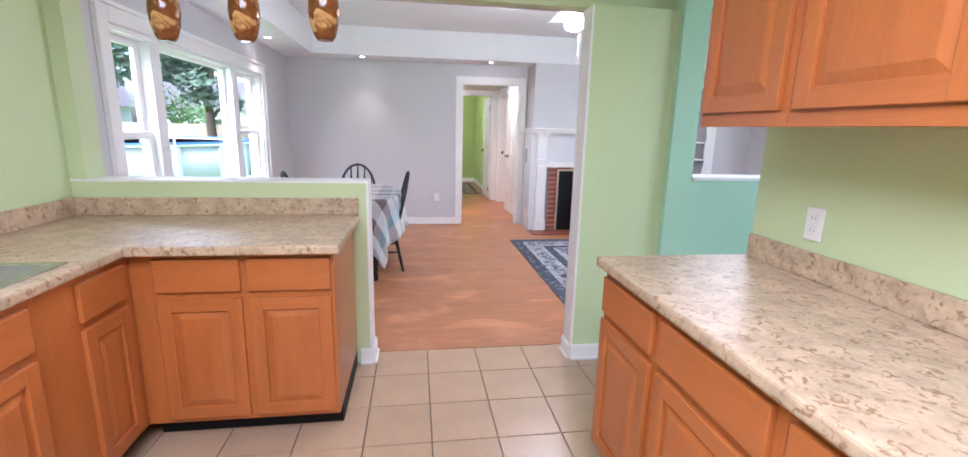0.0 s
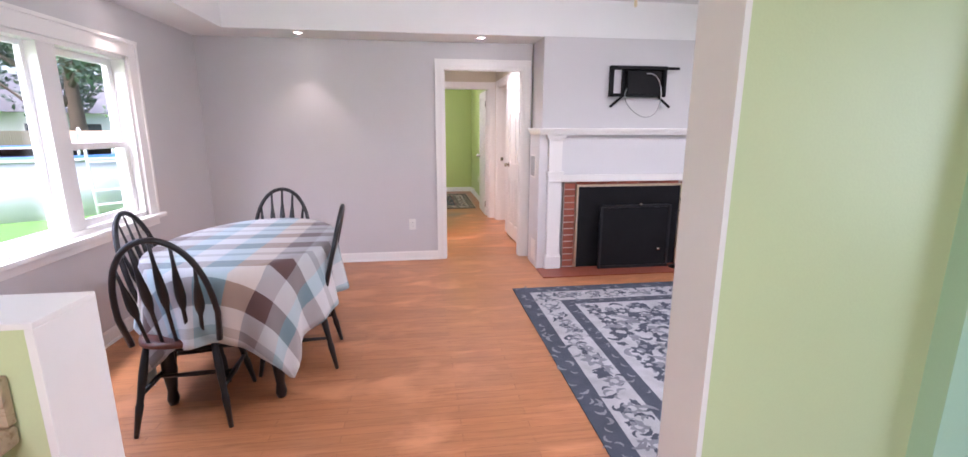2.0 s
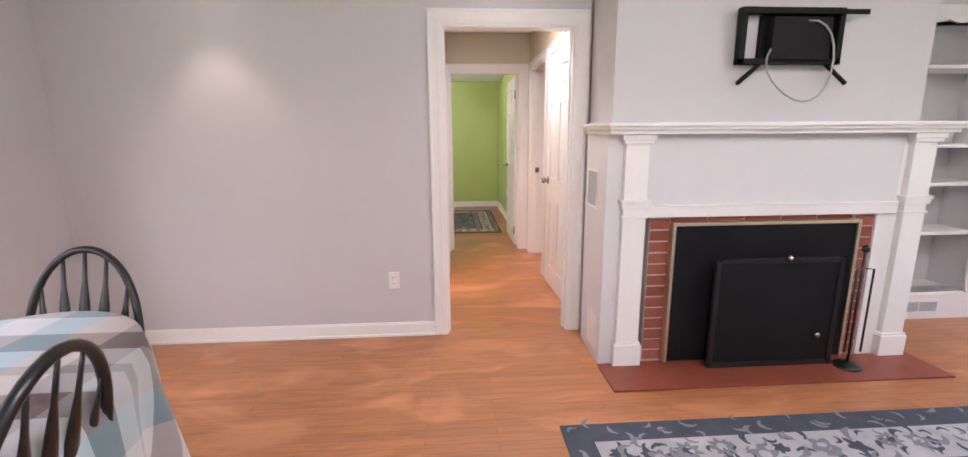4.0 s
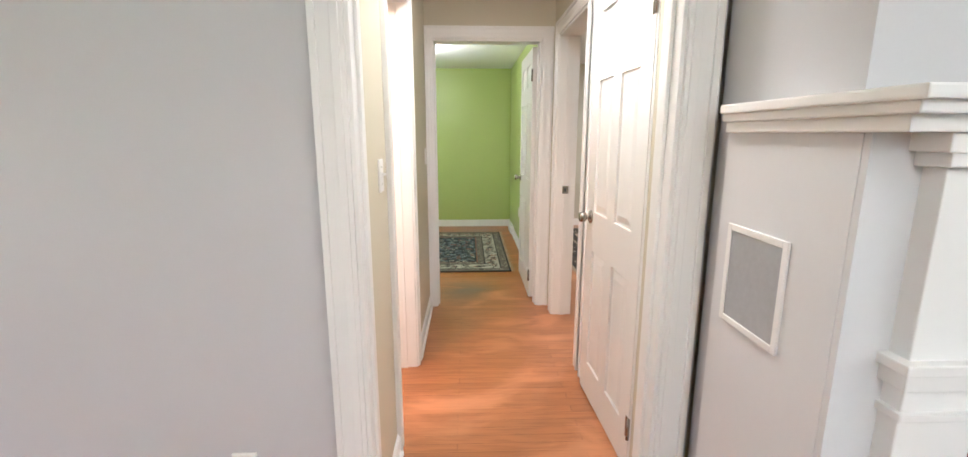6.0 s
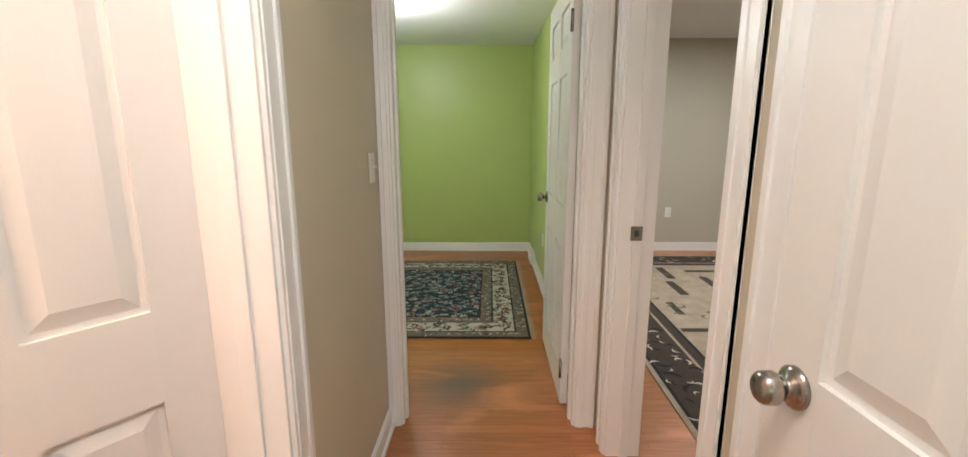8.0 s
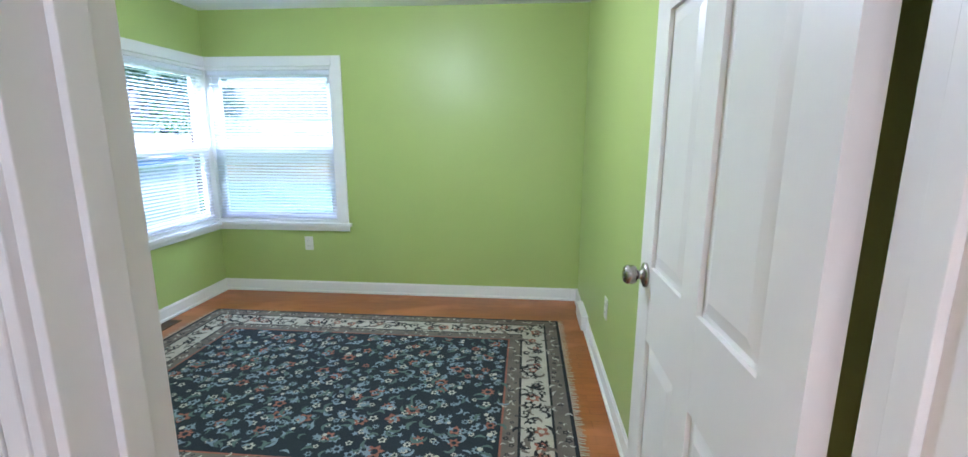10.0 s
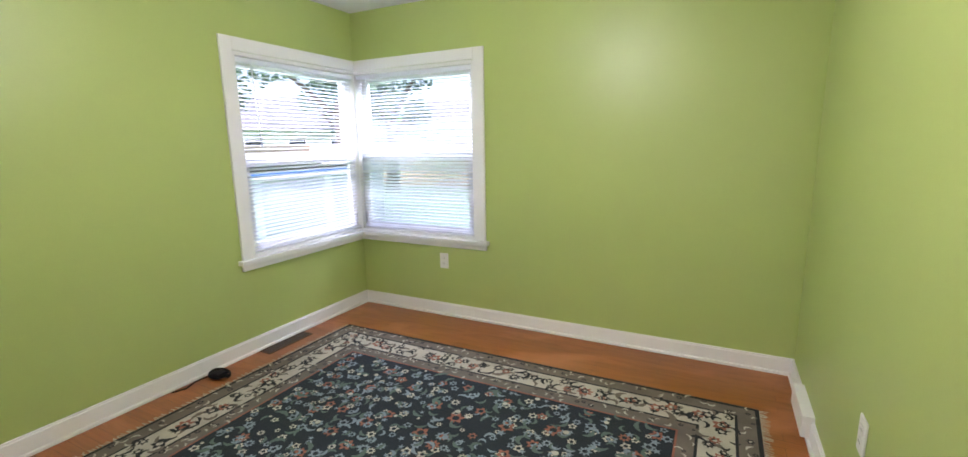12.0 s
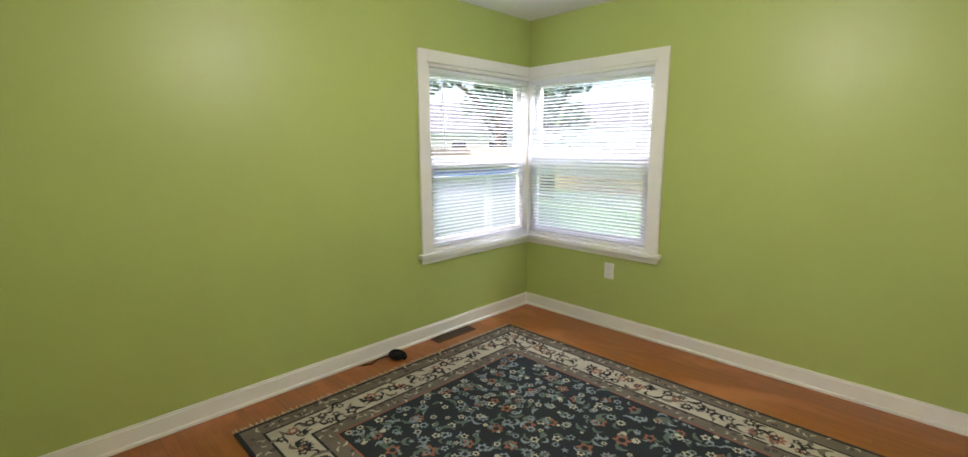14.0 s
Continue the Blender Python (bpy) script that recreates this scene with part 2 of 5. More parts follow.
BLACKM.node_tree.nodes["Principled BSDF"].inputs["Specular IOR Level"].default_value = 0.15
SEATW = mat("cherry_seat", (0.10, 0.025, 0.015), 0.3, 0.25, 4, 30, 0.05, stretch=(1, 6, 1))
OAK = floor_mat("worn_oak_floor", (0.46, 0.19, 0.078), (0.25, 0.092, 0.035))
OAK_B = floor_mat("bedroom_oak_floor", (0.36, 0.115, 0.026), (0.20, 0.058, 0.014))
OAK_H = floor_mat("hall_oak_floor", (0.45, 0.175, 0.066), (0.22, 0.08, 0.03), stain=((0.95, 9.68, 0.22), (0.11, 0.10, 0.095)))
BRICK = mat("red_brick", (0.27, 0.075, 0.045), 0.75, 0.2, 12, 90, 0.3, random_tint=0.15)
MORTAR = mat("mortar", (0.50, 0.42, 0.37), 0.9, 0.1)
HEARTH = mat("hearth_tile", (0.24, 0.06, 0.035), 0.4, 0.15, 6, 60, 0.1)
BRASS = mat("pale_brass", (0.72, 0.62, 0.45), 0.35, 0.08, metal=1.0)
STEEL = mat("brushed_nickel", (0.40, 0.37, 0.34), 0.25, 0.08, metal=1.0)
SINK = mat("stainless_steel", (0.55, 0.55, 0.56), 0.25, 0.06, metal=1.0, stretch=(1, 12, 1))
GLASS = glass_mat("window_glass")
AMBER = glass_mat("amber_glass", (0.62, 0.30, 0.07), 0.05)
AMBER2 = mat("amber_art_glass", (0.15, 0.05, 0.012), 0.10, 0.7, 14, 30, 0.1, spot=(0.50, 0.27, 0.09), spot_at=0.55)
PLASTIC = mat("white_plastic", (0.78, 0.77, 0.74), 0.3, 0.01)
SLOT = mat("dark_slot", (0.05, 0.05, 0.05), 0.6)
CABLE = mat("grey_cable", (0.35, 0.35, 0.36), 0.5)
BLIND = blind_mat()
VENTB = mat("brown_register", (0.10, 0.055, 0.03), 0.5, 0.1, metal=0.5)
VENTG = mat("grey_grille", (0.36, 0.37, 0.38), 0.5, 0.1)
LAMPG = glow_mat("lamp_glow", (1.0, 0.9, 0.75), 14)
FANG = glow_mat("fan_globe_glow", (1.0, 0.97, 0.9), 9)
PLAID = plaid_mat()
LAWN = mat("lawn", (0.10, 0.24, 0.05), 0.9, 0.35, 0.8, 40, 0.3)
ROADM = mat("asphalt_road", (0.35, 0.34, 0.33), 0.9, 0.1)
LEAF = mat("leaves", (0.07, 0.13, 0.08), 0.6, 0.5, 1.2, 8, 0.1)
LEAF2 = mat("bright_leaves", (0.09, 0.22, 0.04), 0.6, 0.5, 1.2, 8, 0.1)
BARK = mat("bark", (0.10, 0.075, 0.055), 0.9, 0.3, 6, 30, 0.5, stretch=(3, 3, 0.5))
FENCE = mat("tan_fence", (0.50, 0.38, 0.28), 0.8, 0.12, 2, 20, 0.1)
POOLW = mat("pool_wall", (0.52, 0.55, 0.60), 0.4, 0.08, 1.5, 20)
POOLT = mat("pool_rail", (0.72, 0.74, 0.76), 0.4, 0.04)
POOLB = mat("pool_liner", (0.05, 0.16, 0.42), 0.5)
SIDING = mat("white_siding", (0.72, 0.72, 0.70), 0.6, 0.05, stretch=(1, 1, 8))
ROOF = mat("grey_roof", (0.14, 0.14, 0.15), 0.9, 0.2, 3, 30, 0.2)
DARKPANE = mat("dark_pane", (0.04, 0.05, 0.06), 0.1)


# ---- geometry helpers ----
def box(bm, lo, hi, bevel=0.0):
    lo, hi = [min(a, b) for a, b in zip(lo, hi)], [max(a, b) for a, b in zip(lo, hi)]
    r = bmesh.ops.create_cube(bm, size=1, matrix=Matrix.LocRotScale([(a + b) / 2 for a, b in zip(lo, hi)], None, [b - a for a, b in zip(lo, hi)]))
    if bevel:
        edges = list({e for v in r["verts"] for e in v.link_edges})
        bmesh.ops.bevel(bm, geom=edges, offset=bevel, segments=2, affect="EDGES", profile=0.6)
    return bm


def boxes(*items, bevel=0.0):
    bm = bmesh.new()
    for lo, hi in items:
        box(bm, lo, hi, bevel)
    return bm


def tube(pts, radii, n=8, flat=1.0, bm=None):
    """A round bar along points, with a radius for each or one for all; flat squeezes it across."""
    bm = bm or bmesh.new()
    pts = [Vector(p) for p in pts]
    if not isinstance(radii, (list, tuple)):
        radii = [radii] * len(pts)
    rings = []
    side = None
    for i, p in enumerate(pts):
        d = (pts[min(i + 1, len(pts) - 1)] - pts[max(i - 1, 0)]).normalized()
        if side is None:
            side = d.orthogonal().normalized() if abs(d.x) > 0.9 else Vector((1, 0, 0)).cross(d).cross(d).normalized() * -1
        side = (side - d * side.dot(d)).normalized()
        up = d.cross(side)
        rings.append([bm.verts.new(p + radii[i] * (math.cos(a) * side + flat * math.sin(a) * up)) for a in [2 * math.pi * k / n for k in range(n)]])
    for a, b in zip(rings, rings[1:]):
        for k in range(n):
            bm.faces.new((a[k], a[(k + 1) % n], b[(k + 1) % n], b[k]))
    bm.faces.new(rings[0][::-1])
    bm.faces.new(rings[-1])
    for f in bm.faces:
        f.smooth = True
    bmesh.ops.recalc_face_normals(bm, faces=bm.faces)
    return bm


def lathe(profile, n=20, bm=None, at=(0, 0, 0), axis="Z"):
    bm = bm or bmesh.new()
    rings = []
    for r, z in profile:
        ring = []
        for k in range(n):
            a = 2 * math.pi * k / n
            v = {"Z": (r * math.cos(a), r * math.sin(a), z), "X": (z, r * math.cos(a), r * math.sin(a)), "Y": (r * math.cos(a), z, r * math.sin(a))}[axis]
            ring.append(bm.verts.new(Vector(v) + Vector(at)))
        rings.append(ring)
    for a, b in zip(rings, rings[1:]):
        for k in range(n):
            bm.faces.new((a[k], a[(k + 1) % n], b[(k + 1) % n], b[k])).smooth = True
    bm.faces.new(rings[0][::-1])
    bm.faces.new(rings[-1])
    bmesh.ops.recalc_face_normals(bm, faces=bm.faces)
    return bm


def link(name, bm, material, parent=None):
    me = bpy.data.meshes.new(name)
    bm.to_mesh(me)
    bm.free()
    me.materials.append(material)
    ob = new(name, me)
    ob.parent = parent
    return ob


def part(name, bm, material, parent, label=""):
    return tagged(link(name, bm, material, parent), label)


def thing(name, label, category, at=(0, 0, 0), turn=0, group="", kind=""):
    ob = new(name)
    ob.empty_display_size = 0.1
    ob.matrix_world = pose(*at, 0, 0, turn)
    return tagged(ob, label, category, group, kind)


def struct(name, bm, material, label=""):
    return tagged(link(name, bm, material), label, "", "", "structure")


def wall(name, axis, a0, a1, t0, t1, z0, z1, material, holes=(), label=""):
    """A wall along x or y from a0 to a1, between t0 and t1 across, with openings (b0, b1, low, high) through it."""
    bm = bmesh.new()
    def put(p0, p1, q0, q1):
        if p1 - p0 > 1e-4 and q1 - q0 > 1e-4:
            if axis == "x":
                box(bm, (p0, t0, q0), (p1, t1, q1))
            else:
                box(bm, (t0, p0, q0), (t1, p1, q1))
    at = a0
    for b0, b1, lo, hi in sorted(holes):
        put(at, b0, z0, z1)
        put(b0, b1, z0, lo)
        put(b0, b1, hi, z1)
        at = b1
    put(at, a1, z0, z1)
    return struct(name, bm, material, label)


# ---- large structure ----
KX0, KX1, KY = -1.74, 1.37, 2.81
LX0, LX1, LY = -1.70, 5.25, 7.0
BX0, BX1, BY0, BY1 = -1.43, 1.575, 9.47, 12.66
HX0, HX1 = 0.645, 1.595
# floors
struct("floor_kitchen", boxes(((KX0, -2.2, -0.06), (3.3, 2.955, -0.008))), GROUT, "grout bed under beige tiles")
struct("floor_living", boxes(((LX0 - 0.1, 2.955, -0.06), (LX1 + 0.1, 7.06, 0))), OAK, "worn honey oak strip floor")
struct("floor_hall", boxes(((HX0 - 0.1, 7.06, -0.06), (1.73, 10.1, 0))), OAK_H, "oak strip floor with a grey worn patch")
struct("floor_bath", boxes(((-1.2, 7.12, -0.06), (HX0 - 0.1, 9.35, -0.002))), TILE)
struct("floor_bedroom", boxes(((BX0 - 0.1, 10.1, -0.06), (BX1 + 0.05, BY1 + 0.1, 0)), ((BX0 - 0.1, 9.36, -0.06), (HX0 - 0.1, 10.1, 0))), OAK_B, "polished orange oak strip floor")
struct("floor_guest_room", boxes(((1.73, 7.2, -0.06), (5.1, 12.8, 0))), OAK)
# ceilings
struct("ceiling_kitchen", boxes(((KX0 - 0.1, -2.3, 2.44), (3.3, 2.81, 2.5))), CEIL)
bm = boxes(((LX0 - 0.1, 2.85, 2.62), (LX1 + 0.1, 6.58, 2.68)), ((LX0 - 0.1, 2.97, 2.28), (-1.28, 6.58, 2.62)), ((LX0 - 0.1, 6.58, 2.28), (LX1 + 0.1, 7.0, 2.68)), ((4.85, 2.97, 2.28), (LX1 + 0.1, 6.58, 2.62)))
struct("ceiling_living", bm, CEIL, "white tray ceiling with a lower soffit round it")
struct("ceiling_hall", boxes(((HX0 - 1.9, 7.12, 2.44), (1.73, 9.35, 2.5))), CEIL)
struct("ceiling_bedroom", boxes(((BX0 - 0.1, 9.45, 2.26), (1.60, BY1 + 0.1, 2.37))), CEIL)
struct("ceiling_guest_room", boxes(((1.73, 7.12, 2.33), (5.1, 12.8, 2.39))), CEIL)
# kitchen walls
wall("wall_kitchen_west", "y", -2.2, KY, KX0 - 0.12, KX0, 0, 2.44, GREEN_K, label="light green painted wall")
wall("wall_kitchen_south", "x", KX0, 3.3, -2.3, -2.2, 0, 2.44, GREEN_K)
wall("wall_kitchen_east", "y", -2.2, 1.86, KX1, KX1 + 0.12, 0, 2.44, GREEN_K, label="light green painted wall")
wall("wall_side_passage", "y", -2.2, 2.69, 3.2, 3.3, 0, 2.44, GREEN_DAYLIT, holes=[(0.7, 1.9, 0.8, 2.0)])
wall("wall_half", "x", KX0 - 0.1, -0.275, KY, KY + 0.08, 0, 1.085, GREEN_K, label="light green half wall behind the counter")
wall("wall_half_living_side", "x", KX0 - 0.1, -0.275, KY + 0.08, 2.96, 0, 1.085, GREY)
struct("trim_half_wall_cap", boxes(((KX0, KY - 0.004, 1.085), (-0.26, 2.968, 1.097)), ((-0.275, KY - 0.003, 0.0), (-0.26, 2.968, 1.085)), bevel=0.002), WHITE, "white painted cap and end of the half wall")
wall("wall_opening_jamb", "x", KX0 - 0.1, -1.665, KY, 2.96, 1.097, 2.62, GREEN_K)
wall("wall_header", "x", -1.665, 1.45, KY, KY + 0.08, 2.06, 2.62, GREEN_K, label="green header over the opening")
wall("wall_header_living_side", "x", -1.665, 1.45, KY + 0.08, 2.93, 2.06, 2.62, GREY)
wall("wall_pier", "x", 0.955, 1.45, KY - 0.07, KY + 0.03, 0, 2.06, GREEN_K, label="light green wall pier")
wall("wall_pier_living_side", "x", 0.955, 1.45, KY + 0.03, 2.875, 0, 2.06, GREY)
struct("trim_pier_end", boxes(((0.943, KY - 0.073, 0.0), (0.955, 2.878, 2.06))), WHITE)
wall("wall_pass_through", "x", 1.45, 3.3, 2.69, 2.83, 0, 2.62, GREEN_DAYLIT, holes=[(1.60, 3.1, 1.13, 2.07)], label="green wall with an open pass-through, cool daylight put into its colour")
wall("wall_pass_through_living_side", "x", 1.45, LX1, 2.83, 2.875, 0, 2.62, GREY, holes=[(1.60, 3.1, 1.13, 2.07)])
struct("trim_pass_through_ledge", boxes(((1.60, 2.675, 1.13), (3.1, 2.89, 1.15)), bevel=0.003), WHITE)
# living room walls
WIN_W = (3.20, 5.86, 0.76, 1.93)
wall("wall_living_west", "y", 2.96, 7.12, LX0 - 0.16, LX0, 0, 2.62, GREY, holes=[WIN_W], label="pale grey painted wall")
wall("wall_living_north", "x", LX0, 1.60, LY, LY + 0.06, 0, 2.62, GREY, holes=[(0.66, 1.50, 0, 2.03)], label="pale grey painted wall")
wall("wall_living_north_back", "x", -1.3, 1.73, LY + 0.06, LY + 0.12, 0, 2.5, CREAM, holes=[(0.66, 1.50, 0, 2.03)])
wall("wall_chimney_breast", "x", 1.61, 3.44, 6.56, LY, 0, 2.28, GREY, label="pale grey chimney breast")
wall("wall_alcove", "x", 3.44, LX1, LY, LY + 0.12, 0, 2.28, GREY, holes=[(3.62, 4.49, 0.2, 2.07)])
WIN_E = (4.05, 6.28, 0.66, 2.0)
wall("wall_living_east", "y", 2.96, 7.12, LX1, LX1 + 0.16, 0, 2.62, GREY, holes=[WIN_E])
# hall walls
wall("wall_hall_west", "y", 7.12, 9.35, HX0 - 0.12, HX0, 0, 2.44, CREAM, holes=[(7.66, 8.36, 0, 2.03)], label="cream painted hall wall")
wall("wall_hall_east", "y", 7.12, 9.35, HX1, HX1 + 0.135, 0, 2.44, CREAM, holes=[(7.42, 8.13, 0, 2.03), (8.36, 9.15, 0, 2.03)], label="cream painted hall wall")
wall("wall_bedroom_door", "x", HX0 - 0.02, HX1 + 0.14, 9.35, 9.41, 0, 2.44, CREAM, holes=[(0.70, 1.50, 0, 2.03)])
wall("wall_bedroom_south", "x", BX0 - 0.1, HX1 + 0.14, 9.41, BY0, 0, 2.44, GREEN_B, holes=[(0.70, 1.50, 0, 2.03)])
wall("wall_bath_far", "x", -1.2, HX0 - 0.12, 9.30, 9.40, 0, 2.44, PEACH)
wall("wall_bath_west", "y", 7.12, 9.35, -1.3, -1.2, 0, 2.44, PEACH)
struct("wall_closet_back", boxes(((1.73, 7.12, 0), (2.3, 7.2, 2.4)), ((2.25, 7.2, 0), (2.3, 8.25, 2.4)), ((1.73, 8.22, 0), (2.3, 8.30, 2.4))), CREAM)
# bedroom walls with the corner window
BW_Z = (0.60, 1.84)
wall("wall_bedroom_west", "y", BY0, BY1 + 0.12, BX0 - 0.12, BX0, 0, 2.37, GREEN_B, holes=[(11.64, BY1, *BW_Z)], label="bright green painted wall")
wall("wall_bedroom_north", "x", BX0, BX1 + 0.1, BY1, BY1 + 0.12, 0, 2.37, GREEN_B, holes=[(BX0, -0.38, *BW_Z)], label="bright green painted wall")
wall("wall_bedroom_east", "y", BY0, BY1, BX1, BX1 + 0.08, 0, 2.37, GREEN_B, label="bright green painted wall")
# guest room walls
wall("wall_guest_north", "x", 1.66, 5.1, 12.70, 12.82, 0, 2.4, TAUPE, holes=[(3.92, 4.85, 0.62, 1.98)])
wall("wall_guest_east", "y", 7.1, 12.8, 5.0, 5.1, 0, 2.4, TAUPE)
wall("wall_guest_south", "x", 2.3, 5.1, 7.9, 8.0, 0, 2.4, TAUPE)
wall("wall_guest_west", "y", 9.47, 12.7, BX1 + 0.08, 1.74, 0, 2.4, TAUPE)


# ---- trim ----
def baseboard(name, runs):
    """Runs of (x0, y0, x1, y1, nx, ny): along a wall, facing (nx, ny)."""
    bm = bmesh.new()
    for x0, y0, x1, y1, nx, ny in runs:
        box(bm, (x0, y0, 0), (x1 + nx * 0.014, y1 + ny * 0.014, 0.088), 0.003)
        box(bm, (x0 + nx * 0.002, y0 + ny * 0.002, 0), (x1 + nx * 0.026, y1 + ny * 0.026, 0.018), 0.005)
        box(bm, (x0 + nx * 0.001, y0 + ny * 0.001, 0.085), (x1 + nx * 0.009, y1 + ny * 0.009, 0.098), 0.002)
    return struct(name, bm, WHITE, "white painted baseboard")


baseboard("baseboard_kitchen", [(0.943, KY - 0.07, 1.45, KY - 0.07, 0, -1), (1.45, 2.69, 3.2, 2.69, 0, -1), (0.943, 2.74, 0.943, 2.88, -1, 0), (1.45, 2.69, 1.45, 2.74, -1, 0), (-0.26, 2.80, -0.26, 2.968, 1, 0), (-0.33, KY - 0.001, -0.26, KY - 0.001, 0, -1)])
baseboard("baseboard_living", [(LX0, LY, 0.575, LY, 0, -1), (LX0, 2.98, LX0, LY, 1, 0), (4.64, LY, LX1, LY, 0, -1), (LX1, 2.98, LX1, LY, -1, 0)])
baseboard("baseboard_hall", [(HX0, 8.44, HX0, 9.35, 1, 0), (HX0, 7.12, HX0, 7.58, 1, 0)])
baseboard("baseboard_bedroom", [(BX0, BY1, BX1, BY1, 0, -1), (BX0, BY0, BX0, BY1, 1, 0), (BX1, BY0, BX1, BY1, -1, 0)])
baseboard("baseboard_guest", [(1.74, 12.70, 5.0, 12.70, 0, -1)])


def casing(name, axis, a0, a1, face, out, top=2.03, w=0.085, sides=(1, 1)):
    """A moulded door casing on a wall face; out is the way it stands proud (+1 or -1)."""
    bm = bmesh.new()
    def slab(p0, p1, q0, q1, d0, d1):
        lo, hi = (p0, face + out * d0, q0), (p1, face + out * d1, q1)
        if axis == "y":
            lo, hi = (lo[1], lo[0], lo[2]), (hi[1], hi[0], hi[2])
        box(bm, lo, hi, 0.002)
    s0, s1 = a0 - w * sides[0], a1 + w * sides[1]
    for k, (p0, p1) in enumerate(((s0, a0), (a1, s1))):
        if sides[k]:
            slab(p0, p1, 0, top, 0, 0.014)
            edge = (p0, p0 + 0.018) if k == 0 else (p1 - 0.018, p1)
            slab(*edge, 0, top + w, 0.001, 0.021)
            mid = (p1 - 0.034, p1 - 0.012) if k == 0 else (p0 + 0.012, p0 + 0.034)
            slab(*mid, 0, top + 0.012, 0.001, 0.018)
    slab(s0, s1, top, top + w, 0, 0.0145)
    slab(s0, s1, top + w - 0.018, top + w, 0.001, 0.022)
    slab(a0 - 0.03 * sides[0], a1 + 0.03 * sides[1], top + 0.012, top + 0.034, 0.001, 0.0185)
    return struct(name, bm, WHITE, "white painted moulded door casing")


def jamb(name, axis, a0, a1, t0, t1, top=2.03):
    """Lining of a doorway through a wall, with its stop."""
    bm = bmesh.new()
    items = [((a0, t0, 0), (a0 + 0.016, t1, top)), ((a1 - 0.016, t0, 0), (a1, t1, top)), ((a0, t0, top - 0.016), (a1, t1, top))]
    tm = (t0 + t1) / 2
    items += [((a0 + 0.016, tm - 0.015, 0), (a0 + 0.026, tm + 0.02, top - 0.016)), ((a1 - 0.026, tm - 0.015, 0), (a1 - 0.016, tm + 0.02, top - 0.016))]
    for lo, hi in items:
        if axis == "y":
            lo, hi = (lo[1], lo[0], lo[2]), (hi[1], hi[0], hi[2])
        box(bm, lo, hi, 0.0015)
    return struct(name, bm, WHITE, "white painted door lining")


casing("trim_hall_door", "x", 0.66, 1.50, LY, -1)
casing("trim_hall_door_back", "x", 0.66, 1.50, LY + 0.12, 1, sides=(0, 0))
jamb("door_lining_hall", "x", 0.655, 1.505, LY - 0.003, LY + 0.123)
casing("trim_bath_door", "y", 7.66, 8.36, HX0, 1)
jamb("door_lining_bath", "y", 7.655, 8.365, HX0 - 0.15, HX0 + 0.003)
casing("trim_closet_door", "y", 7.42, 8.13, HX1, -1, sides=(0, 1))
jamb("door_lining_closet", "y", 7.415, 8.135, HX1 - 0.003, HX1 + 0.138)
casing("trim_guest_door", "y", 8.36, 9.15, HX1, -1)
jamb("door_lining_guest", "y", 8.355, 9.155, HX1 - 0.003, HX1 + 0.138)
casing("trim_bedroom_door", "x", 0.70, 1.50, 9.35, -1, sides=(0.62, 1))
jamb("door_lining_bedroom", "x", 0.695, 1.505, 9.347, BY0 + 0.003)
casing("trim_bedroom_door_inside", "x", 0.70, 1.50, BY0, 1, sides=(1, 0.7))


